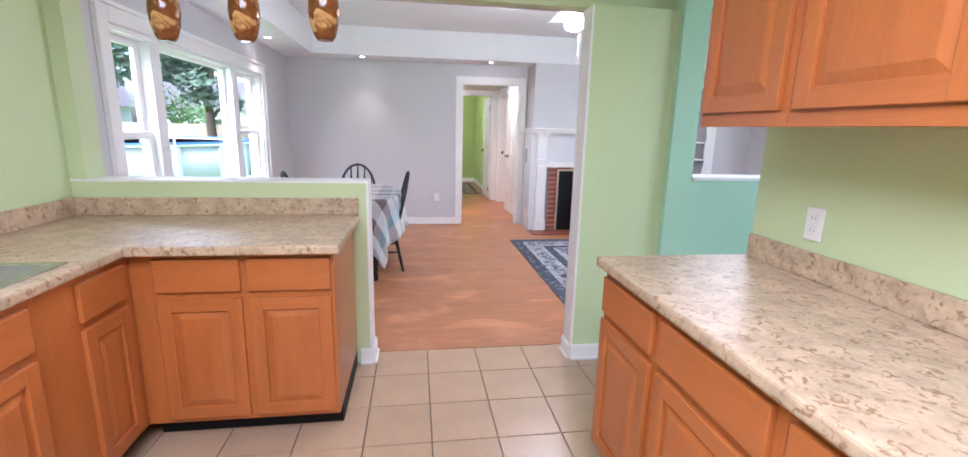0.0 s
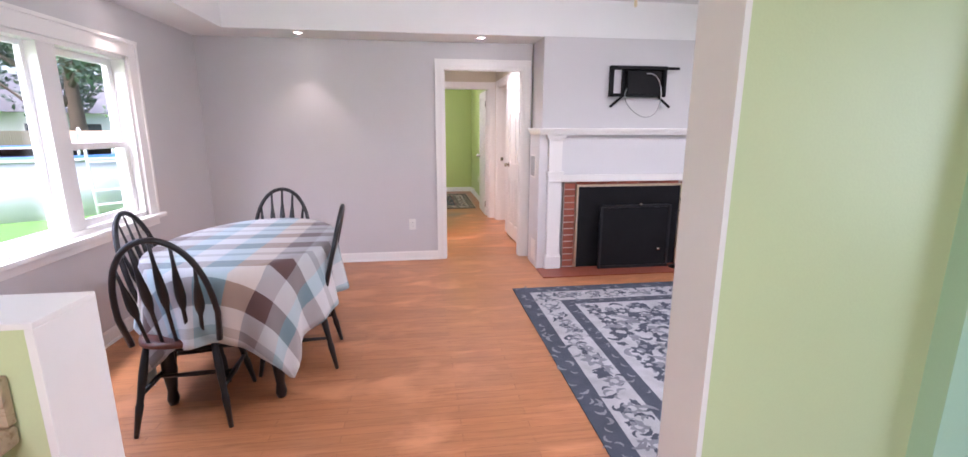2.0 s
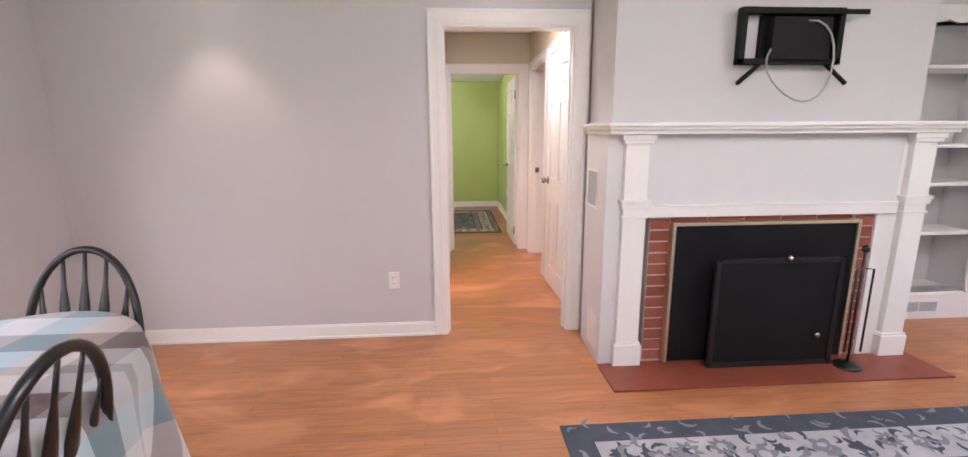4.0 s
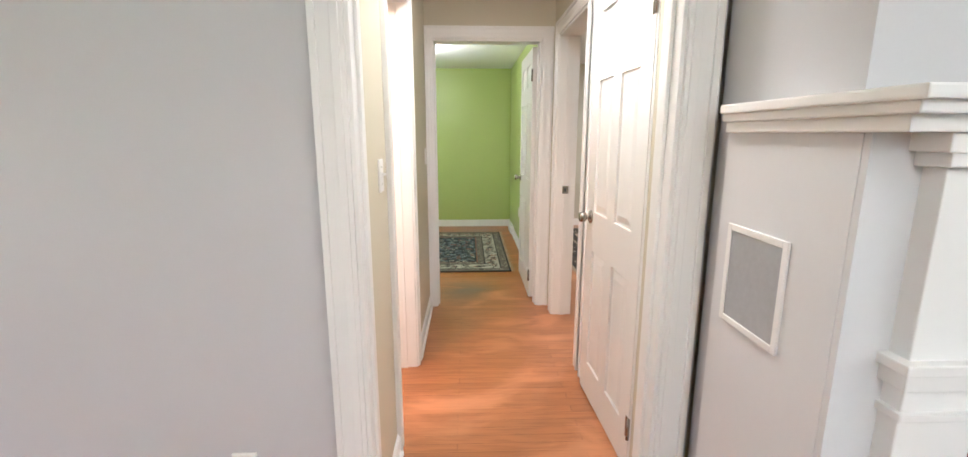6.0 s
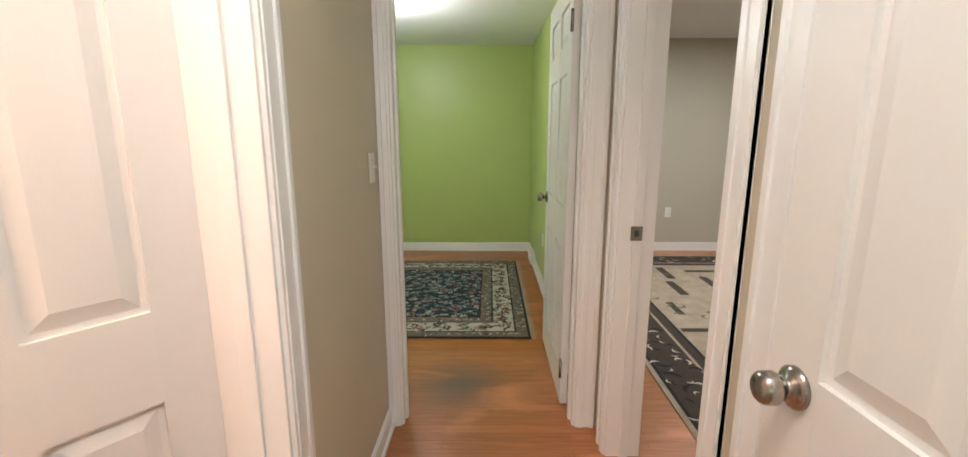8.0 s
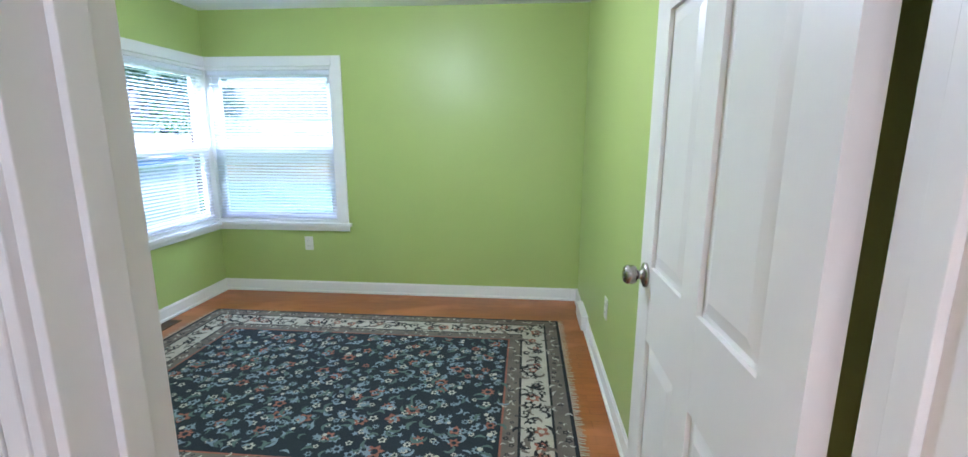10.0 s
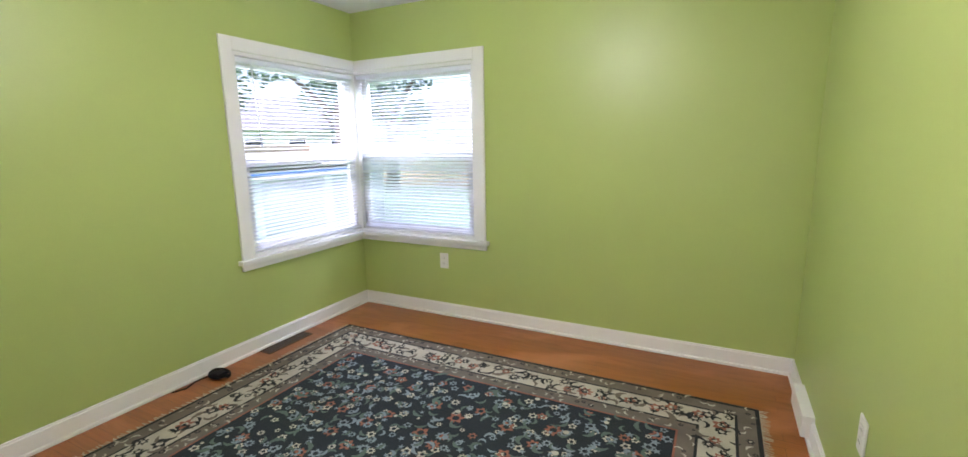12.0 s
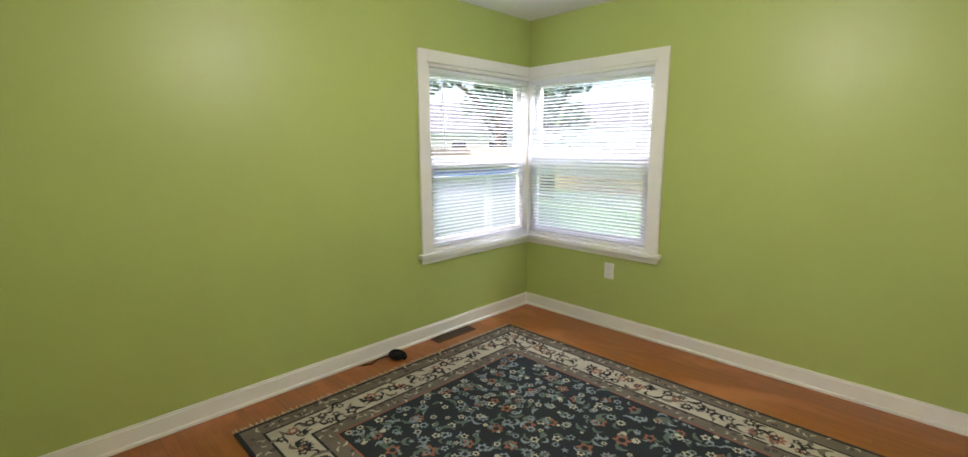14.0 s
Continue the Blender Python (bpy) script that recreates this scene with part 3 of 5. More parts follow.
# ---- doors ----
def panel_door(name, label, w, at, turn, knob_side=1, h=2.005):
    """Six-panel door, hinged at its local origin, leaf along +x, 35 mm thick round y = 0."""
    d = thing(name, label, "door", at, turn, kind="structure")
    t = 0.0175
    st, mid = 0.105, 0.09
    cols = [(st, (w - mid) / 2), ((w + mid) / 2, w - st)]
    rows = [(0.19, 0.79), (0.985, 1.60), (1.73, 1.90)]
    bm = bmesh.new()
    xs = [0, cols[0][0], cols[0][1], cols[1][0], cols[1][1], w]
    for a, b in ((xs[0], xs[1]), (xs[2], xs[3]), (xs[4], xs[5])):
        box(bm, (a, -t, 0.012), (b, t, h))
    zs = [(0.012, rows[0][0]), (rows[0][1], rows[1][0]), (rows[1][1], rows[2][0]), (rows[2][1], h)]
    for a, b in cols:
        for lo, hi in zs:
            box(bm, (a, -t + 0.0004, lo), (b, t - 0.0004, hi))
    part("leaf", bm, DOORW, d)
    for a, b in cols:
        for lo, hi in rows:
            bm = bmesh.new()
            box(bm, (a - 0.004, -0.007, lo - 0.004), (b + 0.004, 0.007, hi + 0.004))
            for s in (-1, 1):
                o = [bm.verts.new((x, s * 0.0072, z)) for x, z in ((a + 0.012, lo + 0.012), (b - 0.012, lo + 0.012), (b - 0.012, hi - 0.012), (a + 0.012, hi - 0.012))]
                i = [bm.verts.new((x, s * 0.0155, z)) for x, z in ((a + 0.042, lo + 0.042), (b - 0.042, lo + 0.042), (b - 0.042, hi - 0.042), (a + 0.042, hi - 0.042))]
                for k in range(4):
                    bm.faces.new((o[k], o[(k + 1) % 4], i[(k + 1) % 4], i[k]))
                bm.faces.new(i)
            bmesh.ops.recalc_face_normals(bm, faces=bm.faces)
            part("panel", bm, DOORW, d)
    kx = w - 0.065
    for s in (-1, 1):
        prof = [(0.033, 0.0), (0.033, 0.006), (0.026, 0.010), (0.013, 0.013), (0.012, 0.024), (0.021, 0.027), (0.026, 0.036), (0.025, 0.052), (0.020, 0.058), (0.006, 0.059)]
        part("knob", lathe([(r, s * (t + y)) for r, y in prof], 20, at=(kx, 0, 0.955), axis="Y"), STEEL, d, "brushed nickel round knob")
    for z in (0.20, 1.80):
        bm = tube([(-0.004, knob_side * (t + 0.003), z - 0.045), (-0.004, knob_side * (t + 0.003), z + 0.045)], 0.007, 8)
        box(bm, (0.0, knob_side * t, z - 0.045), (0.028, knob_side * (t + 0.002), z + 0.045))
        part("hinge", bm, STEEL, d, "painted-over nickel hinge")
    return d


panel_door("door_bedroom", "white six-panel door standing wide open in the green room", 0.765, (1.474, 9.512, 0), 90.0, 1)
panel_door("door_closet", "white six-panel closet door with a nickel knob, nearly shut", 0.682, (HX1 + 0.012, 7.434, 0), 92.2, 1)
panel_door("door_bath", "white six-panel door in warm light, slightly open", 0.675, (HX0 - 0.158, 8.358, 0), 270 - 36, -1)


# ---- windows ----
def sash(parent, axis, a0, a1, z0, z1, at, rail=0.045, depth=0.03, name="sash"):
    """A glazed sash in a wall plane: frame bars and a pane. axis: the way it runs."""
    def put(p0, p1, q0, q1, d):
        lo, hi = (p0, at - d, q0), (p1, at + d, q1)
        return ((lo[1], lo[0], lo[2]), (hi[1], hi[0], hi[2])) if axis == "y" else (lo, hi)
    d = depth / 2
    bm = boxes(put(a0, a0 + rail, z0, z1, d), put(a1 - rail, a1, z0, z1, d), put(a0 + rail, a1 - rail, z0, z0 + rail, d), put(a0 + rail, a1 - rail, z1 - rail, z1, d), bevel=0.003)
    f = part(name, bm, WHITE, parent)
    p = part("pane", boxes(put(a0 + rail - 0.004, a1 - rail + 0.004, z0 + rail - 0.004, z1 - rail + 0.004, 0.002)), GLASS, f)
    p.visible_shadow = False
    return f


def frame_bars(axis, items, bevel=0.003):
    """Bars (a0, a1, t0, t1, z0, z1) with a along the wall and t across it."""
    bm = bmesh.new()
    for a0, a1, t0, t1, z0, z1 in items:
        lo, hi = (a0, t0, z0), (a1, t1, z1)
        if axis == "y":
            lo, hi = (t0, a0, z0), (t1, a1, z1)
        box(bm, lo, hi, bevel)
    return bm


w = thing("window_1", "large white picture window with sash windows at both ends", "window", kind="structure")
y0, y1, z0, z1 = WIN_W
t0, t1 = LX0 - 0.15, LX0
m0, m1 = (3.66, 3.78), (5.05, 5.19)
part("window_frame", frame_bars("y", [(y0, y0 + 0.03, t0, t1, z0, z1), (y1 - 0.03, y1, t0, t1, z0, z1), (y0, y1, t0, t1, z1 - 0.03, z1), (y0, y1, t0, t1, z0, z0 + 0.035), (*m0, t0 + 0.02, t1 - 0.012, z0, z1), (*m1, t0 + 0.02, t1 - 0.012, z0, z1)]), WHITE, w)
part("window_casing", frame_bars("y", [(y0 - 0.11, y0, t1, t1 + 0.02, z0, z1 + 0.11), (y1, y1 + 0.11, t1, t1 + 0.02, z0, z1 + 0.11), (y0, y1, t1, t1 + 0.02, z1, z1 + 0.11), (y0 - 0.115, y1 + 0.115, t1, t1 + 0.034, z1 + 0.09, z1 + 0.115), (y1 + 0.09, y1 + 0.112, t1, t1 + 0.03, z0, z1 + 0.11), (y0 - 0.112, y0 - 0.09, t1, t1 + 0.03, z0, z1 + 0.11)]), WHITE, w)
part("window_sill", frame_bars("y", [(y0 - 0.14, y1 + 0.14, t1 - 0.02, t1 + 0.065, z0 - 0.03, z0), (y0 - 0.11, y1 + 0.11, t1, t1 + 0.018, z0 - 0.09, z0 - 0.03)], 0.005), WHITE, w)
for a, b in ((y0 + 0.03, m0[0]), (m1[1], y1 - 0.03)):
    sash(w, "y", a, b, z0 + 0.035, 1.325, t0 + 0.085)
    sash(w, "y", a, b, 1.29, z1 - 0.03, t0 + 0.05)
sash(w, "y", m0[1], m1[0], z0 + 0.035, z1 - 0.03, t0 + 0.06, rail=0.03)

w = thing("window_2", "white window with a raised lower sash facing the street", "window", kind="structure")
y0, y1, z0, z1 = WIN_E
t0, t1 = LX1, LX1 + 0.15
m0, m1 = (5.48, 5.62), (4.10, 4.14)
part("window_frame", frame_bars("y", [(y0, y0 + 0.03, t0, t1, z0, z1), (y1 - 0.03, y1, t0, t1, z0, z1), (y0, y1, t0, t1, z1 - 0.03, z1), (y0, y1, t0, t1, z0, z0 + 0.035), (*m0, t0 + 0.012, t1 - 0.02, z0, z1)]), WHITE, w)
part("window_casing", frame_bars("y", [(y0 - 0.11, y0, t0 - 0.02, t0, z0, z1 + 0.11), (y1, y1 + 0.11, t0 - 0.02, t0, z0, z1 + 0.11), (y0, y1, t0 - 0.02, t0, z1, z1 + 0.11), (y0 - 0.115, y1 + 0.115, t0 - 0.034, t0, z1 + 0.09, z1 + 0.115)]), WHITE, w)
part("window_sill", frame_bars("y", [(y0 - 0.14, y1 + 0.14, t0 - 0.065, t0 + 0.02, z0 - 0.03, z0), (y0 - 0.11, y1 + 0.11, t0 - 0.018, t0, z0 - 0.09, z0 - 0.03)], 0.005), WHITE, w)
sash(w, "y", m0[1], y1 - 0.03, 1.18, 1.83, t1 - 0.085)
sash(w, "y", m0[1], y1 - 0.03, 1.29, z1 - 0.03, t1 - 0.05)
sash(w, "y", y0 + 0.03, m0[0], z0 + 0.035, z1 - 0.03, t1 - 0.06, rail=0.03)

# corner window of the green bedroom
w = thing("window_3", "white corner window with two sashes behind lowered blinds", "window", kind="structure")
wz0, wz1 = BW_Z
ys, xe = 11.64, -0.38
N = BY1
part("window_frame", frame_bars("y", [(ys, ys + 0.025, BX0 - 0.11, BX0, wz0, wz1), (ys, N, BX0 - 0.11, BX0, wz1 - 0.025, wz1), (ys, N, BX0 - 0.11, BX0, wz0, wz0 + 0.025)]), WHITE, w)
part("window_frame", frame_bars("x", [(xe - 0.025, xe, N, N + 0.11, wz0, wz1), (BX0, xe, N, N + 0.11, wz1 - 0.025, wz1), (BX0, xe, N, N + 0.11, wz0, wz0 + 0.025)]), WHITE, w)
part("corner_post", boxes(((BX0 - 0.115, N - 0.006, wz0), (BX0 + 0.006, N + 0.115, wz1)), bevel=0.004), WHITE, w)
part("window_casing", frame_bars("y", [(ys - 0.075, ys, BX0, BX0 + 0.018, wz0, wz1 + 0.075), (ys, N, BX0, BX0 + 0.018, wz1, wz1 + 0.075)]), WHITE, w)
part("window_casing", frame_bars("x", [(xe, xe + 0.075, N - 0.018, N, wz0, wz1 + 0.075), (BX0, xe, N - 0.018, N, wz1, wz1 + 0.075)]), WHITE, w)
part("window_sill", frame_bars("y", [(ys - 0.10, N - 0.03, BX0, BX0 + 0.045, wz0 - 0.025, wz0 + 0.004), (ys - 0.08, N - 0.03, BX0, BX0 + 0.02, wz0 - 0.065, wz0 - 0.025)], 0.004), WHITE, w)
part("window_sill", frame_bars("x", [(BX0, xe + 0.10, N - 0.045, N, wz0 - 0.025, wz0 + 0.004), (BX0, xe + 0.08, N - 0.02, N, wz0 - 0.065, wz0 - 0.025)], 0.004), WHITE, w)
for lo, hi, d in ((wz0 + 0.025, 1.23, 0.056), (1.19, wz1 - 0.025, 0.090)):
    sash(w, "y", ys + 0.025, N - 0.008, lo, hi, BX0 - d, rail=0.055)
    sash(w, "x", BX0 + 0.008, xe - 0.025, lo, hi, N + d, rail=0.055)


def blind(name, label, axis, a0, a1, at, tilt, bottom, top, zones):
    """A lowered mini blind: head rail, slats, bottom rail and a tilt wand."""
    b = thing(name, label, "window blind", group="blinds of the corner window")
    def tr(p):
        return Vector((at, p[0], p[2])) + Vector((p[1], 0, 0)) if axis == "y" else Vector((p[0], at + p[1], p[2]))
    lo, hi = tr((a0, -0.013, top)), tr((a1, 0.013, top + 0.028))
    part("head_rail", boxes((lo, hi), bevel=0.002), BLIND, b)
    part("bottom_rail", boxes((tr((a0, -0.010, bottom)), tr((a1, 0.010, bottom + 0.014))), bevel=0.002), BLIND, b)
    meshes = {}
    n = int((top - bottom - 0.02) / 0.0245)
    for k in range(n):
        z = bottom + 0.026 + k * 0.0245
        ang = next((q for lo_, hi_, q in zones if lo_ < z < hi_), tilt)
        if ang not in meshes:
            bm = bmesh.new()
            c, s = math.cos(radians(ang)), math.sin(radians(ang))
            prof = [(-0.0125, 0.0), (-0.004, 0.0022), (0.004, 0.0022), (0.0125, 0.0)]
            pts = [(u * c - v * s, u * s + v * c) for u, v in prof]
            rows = [[bm.verts.new(tr((a, d, h)) - tr((a0, 0, 0))) for d, h in pts] for a in (a0 + 0.003, a1 - 0.003)]
            for i in range(3):
                bm.faces.new((rows[0][i], rows[0][i + 1], rows[1][i + 1], rows[1][i]))
            bmesh.ops.solidify(bm, geom=bm.faces[:], thickness=0.0006)
            me = bpy.data.meshes.new("slat")
            bm.to_mesh(me)
            bm.free()
            me.materials.append(BLIND)
            meshes[ang] = me
        sl = new("slat", meshes[ang])
        sl.location = tr((a0, 0, z))
        sl.parent = b
    part("wand", tube([tr((a0 + 0.10, 0.020 if axis == "y" else -0.020, top)), tr((a0 + 0.12, 0.024 if axis == "y" else -0.024, top - 0.50))], 0.004, 6), BLIND, b)
    for a in (a0 + 0.15, a1 - 0.15):
        part("ladder_cord", tube([tr((a, 0.0, bottom)), tr((a, 0.0, top))], 0.0009, 4), BLIND, b)
    return b


blind("window_blind", "white mini blind lowered, slats half open", "y", ys + 0.028, N - 0.012, BX0 - 0.022, 6, 0.632, 1.782, [(0.6, 1.16, 38), (1.16, 1.24, 55)])
blind("window_blind", "white mini blind lowered, slats closed in its middle", "x", BX0 + 0.012, xe - 0.028, N + 0.022, -4, 0.632, 1.782, [(0.6, 0.86, 36), (0.86, 1.0, 46), (1.0, 1.08, 34), (1.08, 1.24, 58), (1.24, 1.46, 50)])

w = thing("window_4", "white sash window looking on green leaves", "window", kind="structure")
part("window_frame", frame_bars("x", [(3.92, 3.95, 12.70, 12.81, 0.62, 1.98), (4.82, 4.85, 12.70, 12.81, 0.62, 1.98), (3.92, 4.85, 12.70, 12.81, 1.95, 1.98), (3.92, 4.85, 12.70, 12.81, 0.62, 0.65)]), WHITE, w)
part("window_casing", frame_bars("x", [(3.84, 3.92, 12.68, 12.70, 0.62, 2.06), (4.85, 4.93, 12.68, 12.70, 0.62, 2.06), (3.92, 4.85, 12.68, 12.70, 1.98, 2.06)]), WHITE, w)
part("window_sill", frame_bars("x", [(3.80, 4.97, 12.64, 12.70, 0.59, 0.62), (3.84, 4.93, 12.68, 12.70, 0.52, 0.59)]), WHITE, w)
sash(w, "x", 3.95, 4.82, 0.65, 1.32, 12.74)
sash(w, "x", 3.95, 4.82, 1.28, 1.95, 12.78)


# ---- kitchen ----
def raised_front(name, parent, y0, y1, z0, z1, flat=False):
    """A cabinet front in the plane x = 0 facing +x: slab drawer front, or a framed door with a raised panel."""
    bm = bmesh.new()
    if flat:
        box(bm, (0, y0, z0), (0.019, y1, z1), 0.005)
        return part(name, bm, MAPLE_H, parent)
    st = 0.055
    a0, a1, b0, b1 = y0 + st, y1 - st, z0 + st, z1 - st
    box(bm, (0.002, a0 - 0.002, b0 - 0.002), (0.008, a1 + 0.002, b1 + 0.002))
    d = part(name, bm, MAPLE, parent)
    bm = bmesh.new()
    o = [bm.verts.new((0.0082, y, z)) for y, z in ((a0 + 0.004, b0 + 0.004), (a1 - 0.004, b0 + 0.004), (a1 - 0.004, b1 - 0.004), (a0 + 0.004, b1 - 0.004))]
    i = [bm.verts.new((0.0165, y, z)) for y, z in ((a0 + 0.034, b0 + 0.034), (a1 - 0.034, b0 + 0.034), (a1 - 0.034, b1 - 0.034), (a0 + 0.034, b1 - 0.034))]
    for k in range(4):
        bm.faces.new((o[k], o[(k + 1) % 4], i[(k + 1) % 4], i[k]))
    bm.faces.new(i)
    bmesh.ops.recalc_face_normals(bm, faces=bm.faces)
    part("raised_panel", bm, MAPLE, d)
    for p0, p1 in ((y0, a0), (a1, y1)):
        part("stile", boxes(((0, p0, z0), (0.019, p1, z1)), bevel=0.004), MAPLE, d)
    for q0, q1 in ((z0, b0), (b1, z1)):
        part("rail", boxes(((0, a0 - 0.002, q0), (0.0186, a1 + 0.002, q1)), bevel=0.003), MAPLE_H, d)
    return d


def base_cabinet(label, at, turn, width, depth, fronts):
    """A base unit; local +x is its front, y runs along it. fronts: (y0, y1) of each drawer-over-door pair."""
    c = thing("base_cabinet", label, "cabinet", at, turn, "kitchen base cabinets")
    part("body", boxes(((-depth, 0.0005, 0.10), (0, width - 0.0005, 0.872)), bevel=0.001), MAPLE, c)
    part("toe_kick", boxes(((-depth, 0.001, 0.0), (-0.085, width - 0.001, 0.10))), BLACKM, c, "black toe kick")
    for y0, y1 in fronts:
        raised_front("drawer_front", c, y0, y1, 0.705, 0.845, True)
        raised_front("cabinet_door", c, y0, y1, 0.125, 0.675)
    return c


base_cabinet("maple base cabinet with two doors under the peninsula counter", (-1.155, 2.16, 0), -90 + 360, 0.805, 0.64, [(0.095, 0.425), (0.455, 0.79)])
base_cabinet("maple base cabinet unit beside the sink corner", (-1.155, 1.66, 0), 0, 0.502, 0.57, [(0.19, 0.445)])
base_cabinet("maple sink base cabinet with raised-panel doors", (-1.155, 0.70, 0), 0, 0.96, 0.57, [(0.02, 0.46), (0.49, 0.94)])
base_cabinet("maple sink base cabinet with raised-panel doors", (-1.155, -0.30, 0), 0, 1.0, 0.57, [(0.02, 0.48), (0.51, 0.98)])
base_cabinet("narrow maple base cabinet at the counter's end", (0.745, 1.835, 0), 180, 0.43, 0.62, [(0.015, 0.40)])
base_cabinet("wide maple base cabinet under the speckled counter", (0.745, 1.405, 0), 180, 0.50, 0.62, [(0.02, 0.47)])
base_cabinet("maple base cabinet under the speckled counter", (0.745, 0.905, 0), 180, 0.90, 0.62, [(0.02, 0.43), (0.46, 0.88)])
base_cabinet("maple base cabinet under the speckled counter", (0.745, 0.005, 0), 180, 0.90, 0.62, [(0.02, 0.43), (0.46, 0.88)])


def counter(name, label, slabs, splashes):
    c = thing(name, label, "countertop")
    for lo, hi in slabs:
        part("worktop", boxes((lo, hi), bevel=0.009), COUNTER, c)
    for lo, hi in splashes:
        part("backsplash", boxes((lo, hi), bevel=0.005), COUNTER, c)
    return c


counter("countertop", "speckled beige laminate counter of the peninsula and sink run", [((KX0, 2.095, 0.873), (-0.315, KY - 0.002, 0.912)), ((KX0, -0.3, 0.8735), (-1.125, 1.28, 0.9118)), ((KX0, 1.86, 0.8735), (-1.125, 2.11, 0.9118)), ((KX0, 1.27, 0.8737), (-1.60, 1.87, 0.9116)), ((-1.20, 1.27, 0.8737), (-1.125, 1.87, 0.9116))],
        [((KX0, KY - 0.021, 0.912), (-0.315, KY - 0.001, 1.005)), ((KX0, -0.3, 0.912), (KX0 + 0.02, KY - 0.022, 1.005))])
counter("countertop", "speckled beige laminate counter with a rolled front edge", [((0.712, -0.9, 0.873), (KX1 - 0.001, 1.875, 0.912))], [((KX1 - 0.022, -0.9, 0.912), (KX1 - 0.001, 1.85, 1.005))])
s = thing("kitchen_sink", "stainless steel sink set into the counter", "sink")
part("rim", boxes(((-1.62, 1.25, 0.912), (-1.58, 1.89, 0.917)), ((-1.215, 1.25, 0.912), (-1.18, 1.89, 0.917)), ((-1.58, 1.25, 0.912), (-1.215, 1.285, 0.917)), ((-1.58, 1.855, 0.912), (-1.215, 1.89, 0.917)), bevel=0.002), SINK, s)
part("basin", boxes(((-1.58, 1.285, 0.876), (-1.215, 1.855, 0.880)), ((-1.585, 1.285, 0.876), (-1.58, 1.855, 0.914)), ((-1.215, 1.285, 0.876), (-1.21, 1.855, 0.914)), ((-1.58, 1.28, 0.876), (-1.215, 1.285, 0.914)), ((-1.58, 1.855, 0.876), (-1.215, 1.86, 0.914))), SINK, s)


def wall_cabinet(label, y_end, width, fronts):
    c = thing("wall_cabinet", label, "cabinet", (KX1 - 0.31, y_end, 1.435), 180, "kitchen wall cabinets")
    part("body", boxes(((-0.309, 0.0005, 0), (0, width - 0.0005, 0.76)), bevel=0.002), MAPLE, c)
    part("bottom_rail", boxes(((-0.02, 0.001, -0.012), (0.004, width - 0.001, 0.03)), bevel=0.002), MAPLE_H, c)
    for y0, y1 in fronts:
        raised_front("cabinet_door", c, y0, y1, 0.035, 0.75)
    return c


wall_cabinet("narrow maple wall cabinet with a raised-panel door", 1.815, 0.415, [(0.012, 0.385)])
wall_cabinet("maple wall cabinet with raised-panel doors over the counter", 1.40, 0.95, [(0.025, 0.47), (0.49, 0.935)])
wall_cabinet("maple wall cabinet with raised-panel doors over the counter", 0.45, 0.95, [(0.015, 0.47), (0.49, 0.935)])


def outlet(at, turn, label, switch=False, name=None):
    """A wall plate in the plane y = 0 facing -y."""
    o = thing(name or ("light_switch" if switch else "wall_outlet"), label, "light switch" if switch else "wall outlet", at, turn)
    part("cover_plate", boxes(((-0.036, -0.007, -0.058), (0.036, 0, 0.058)), bevel=0.004), PLASTIC, o)
    if switch:
        part("toggle_slot", boxes(((-0.006, -0.0085, -0.013), (0.006, -0.006, 0.013))), PLASTIC, o)
        part("toggle", boxes(((-0.004, -0.022, 0.0), (0.004, -0.007, 0.008)), bevel=0.001), PLASTIC, o)
        for z in (-0.03, 0.03):
            part("screw", lathe([(0.003, -0.0078), (0.003, -0.006)], 8, at=(0, 0, z), axis="Y"), STEEL, o)
    else:
        for z in (-0.021, 0.021):
            r = part("receptacle", boxes(((-0.016, -0.0095, z - 0.014), (0.016, -0.006, z + 0.014)), bevel=0.003), PLASTIC, o)
            part("slot", boxes(((-0.008, -0.0100, z - 0.004), (-0.006, -0.0090, z + 0.006)), ((0.006, -0.0100, z - 0.004), (0.008, -0.0090, z + 0.006))), SLOT, r)
    return o


outlet((KX1, 1.565, 1.10), -90, "white wall outlet over the speckled backsplash")
outlet((0.305, LY, 0.40), 0, "white wall outlet on the grey wall")
outlet((HX0, 7.445, 1.215), 270 + 180, "white toggle light switch on the cream wall", True)
outlet((HX0, 9.22, 1.20), 270 + 180, "white toggle light switch beside the bedroom door", True)
outlet((-0.66, BY1, 0.425), 0, "white wall outlet under the corner window")
outlet((BX1, 11.38, 0.42), -90, "white wall outlet on the green wall")
outlet((3.15, 12.70, 0.45), 0, "white wall outlet on the taupe wall")

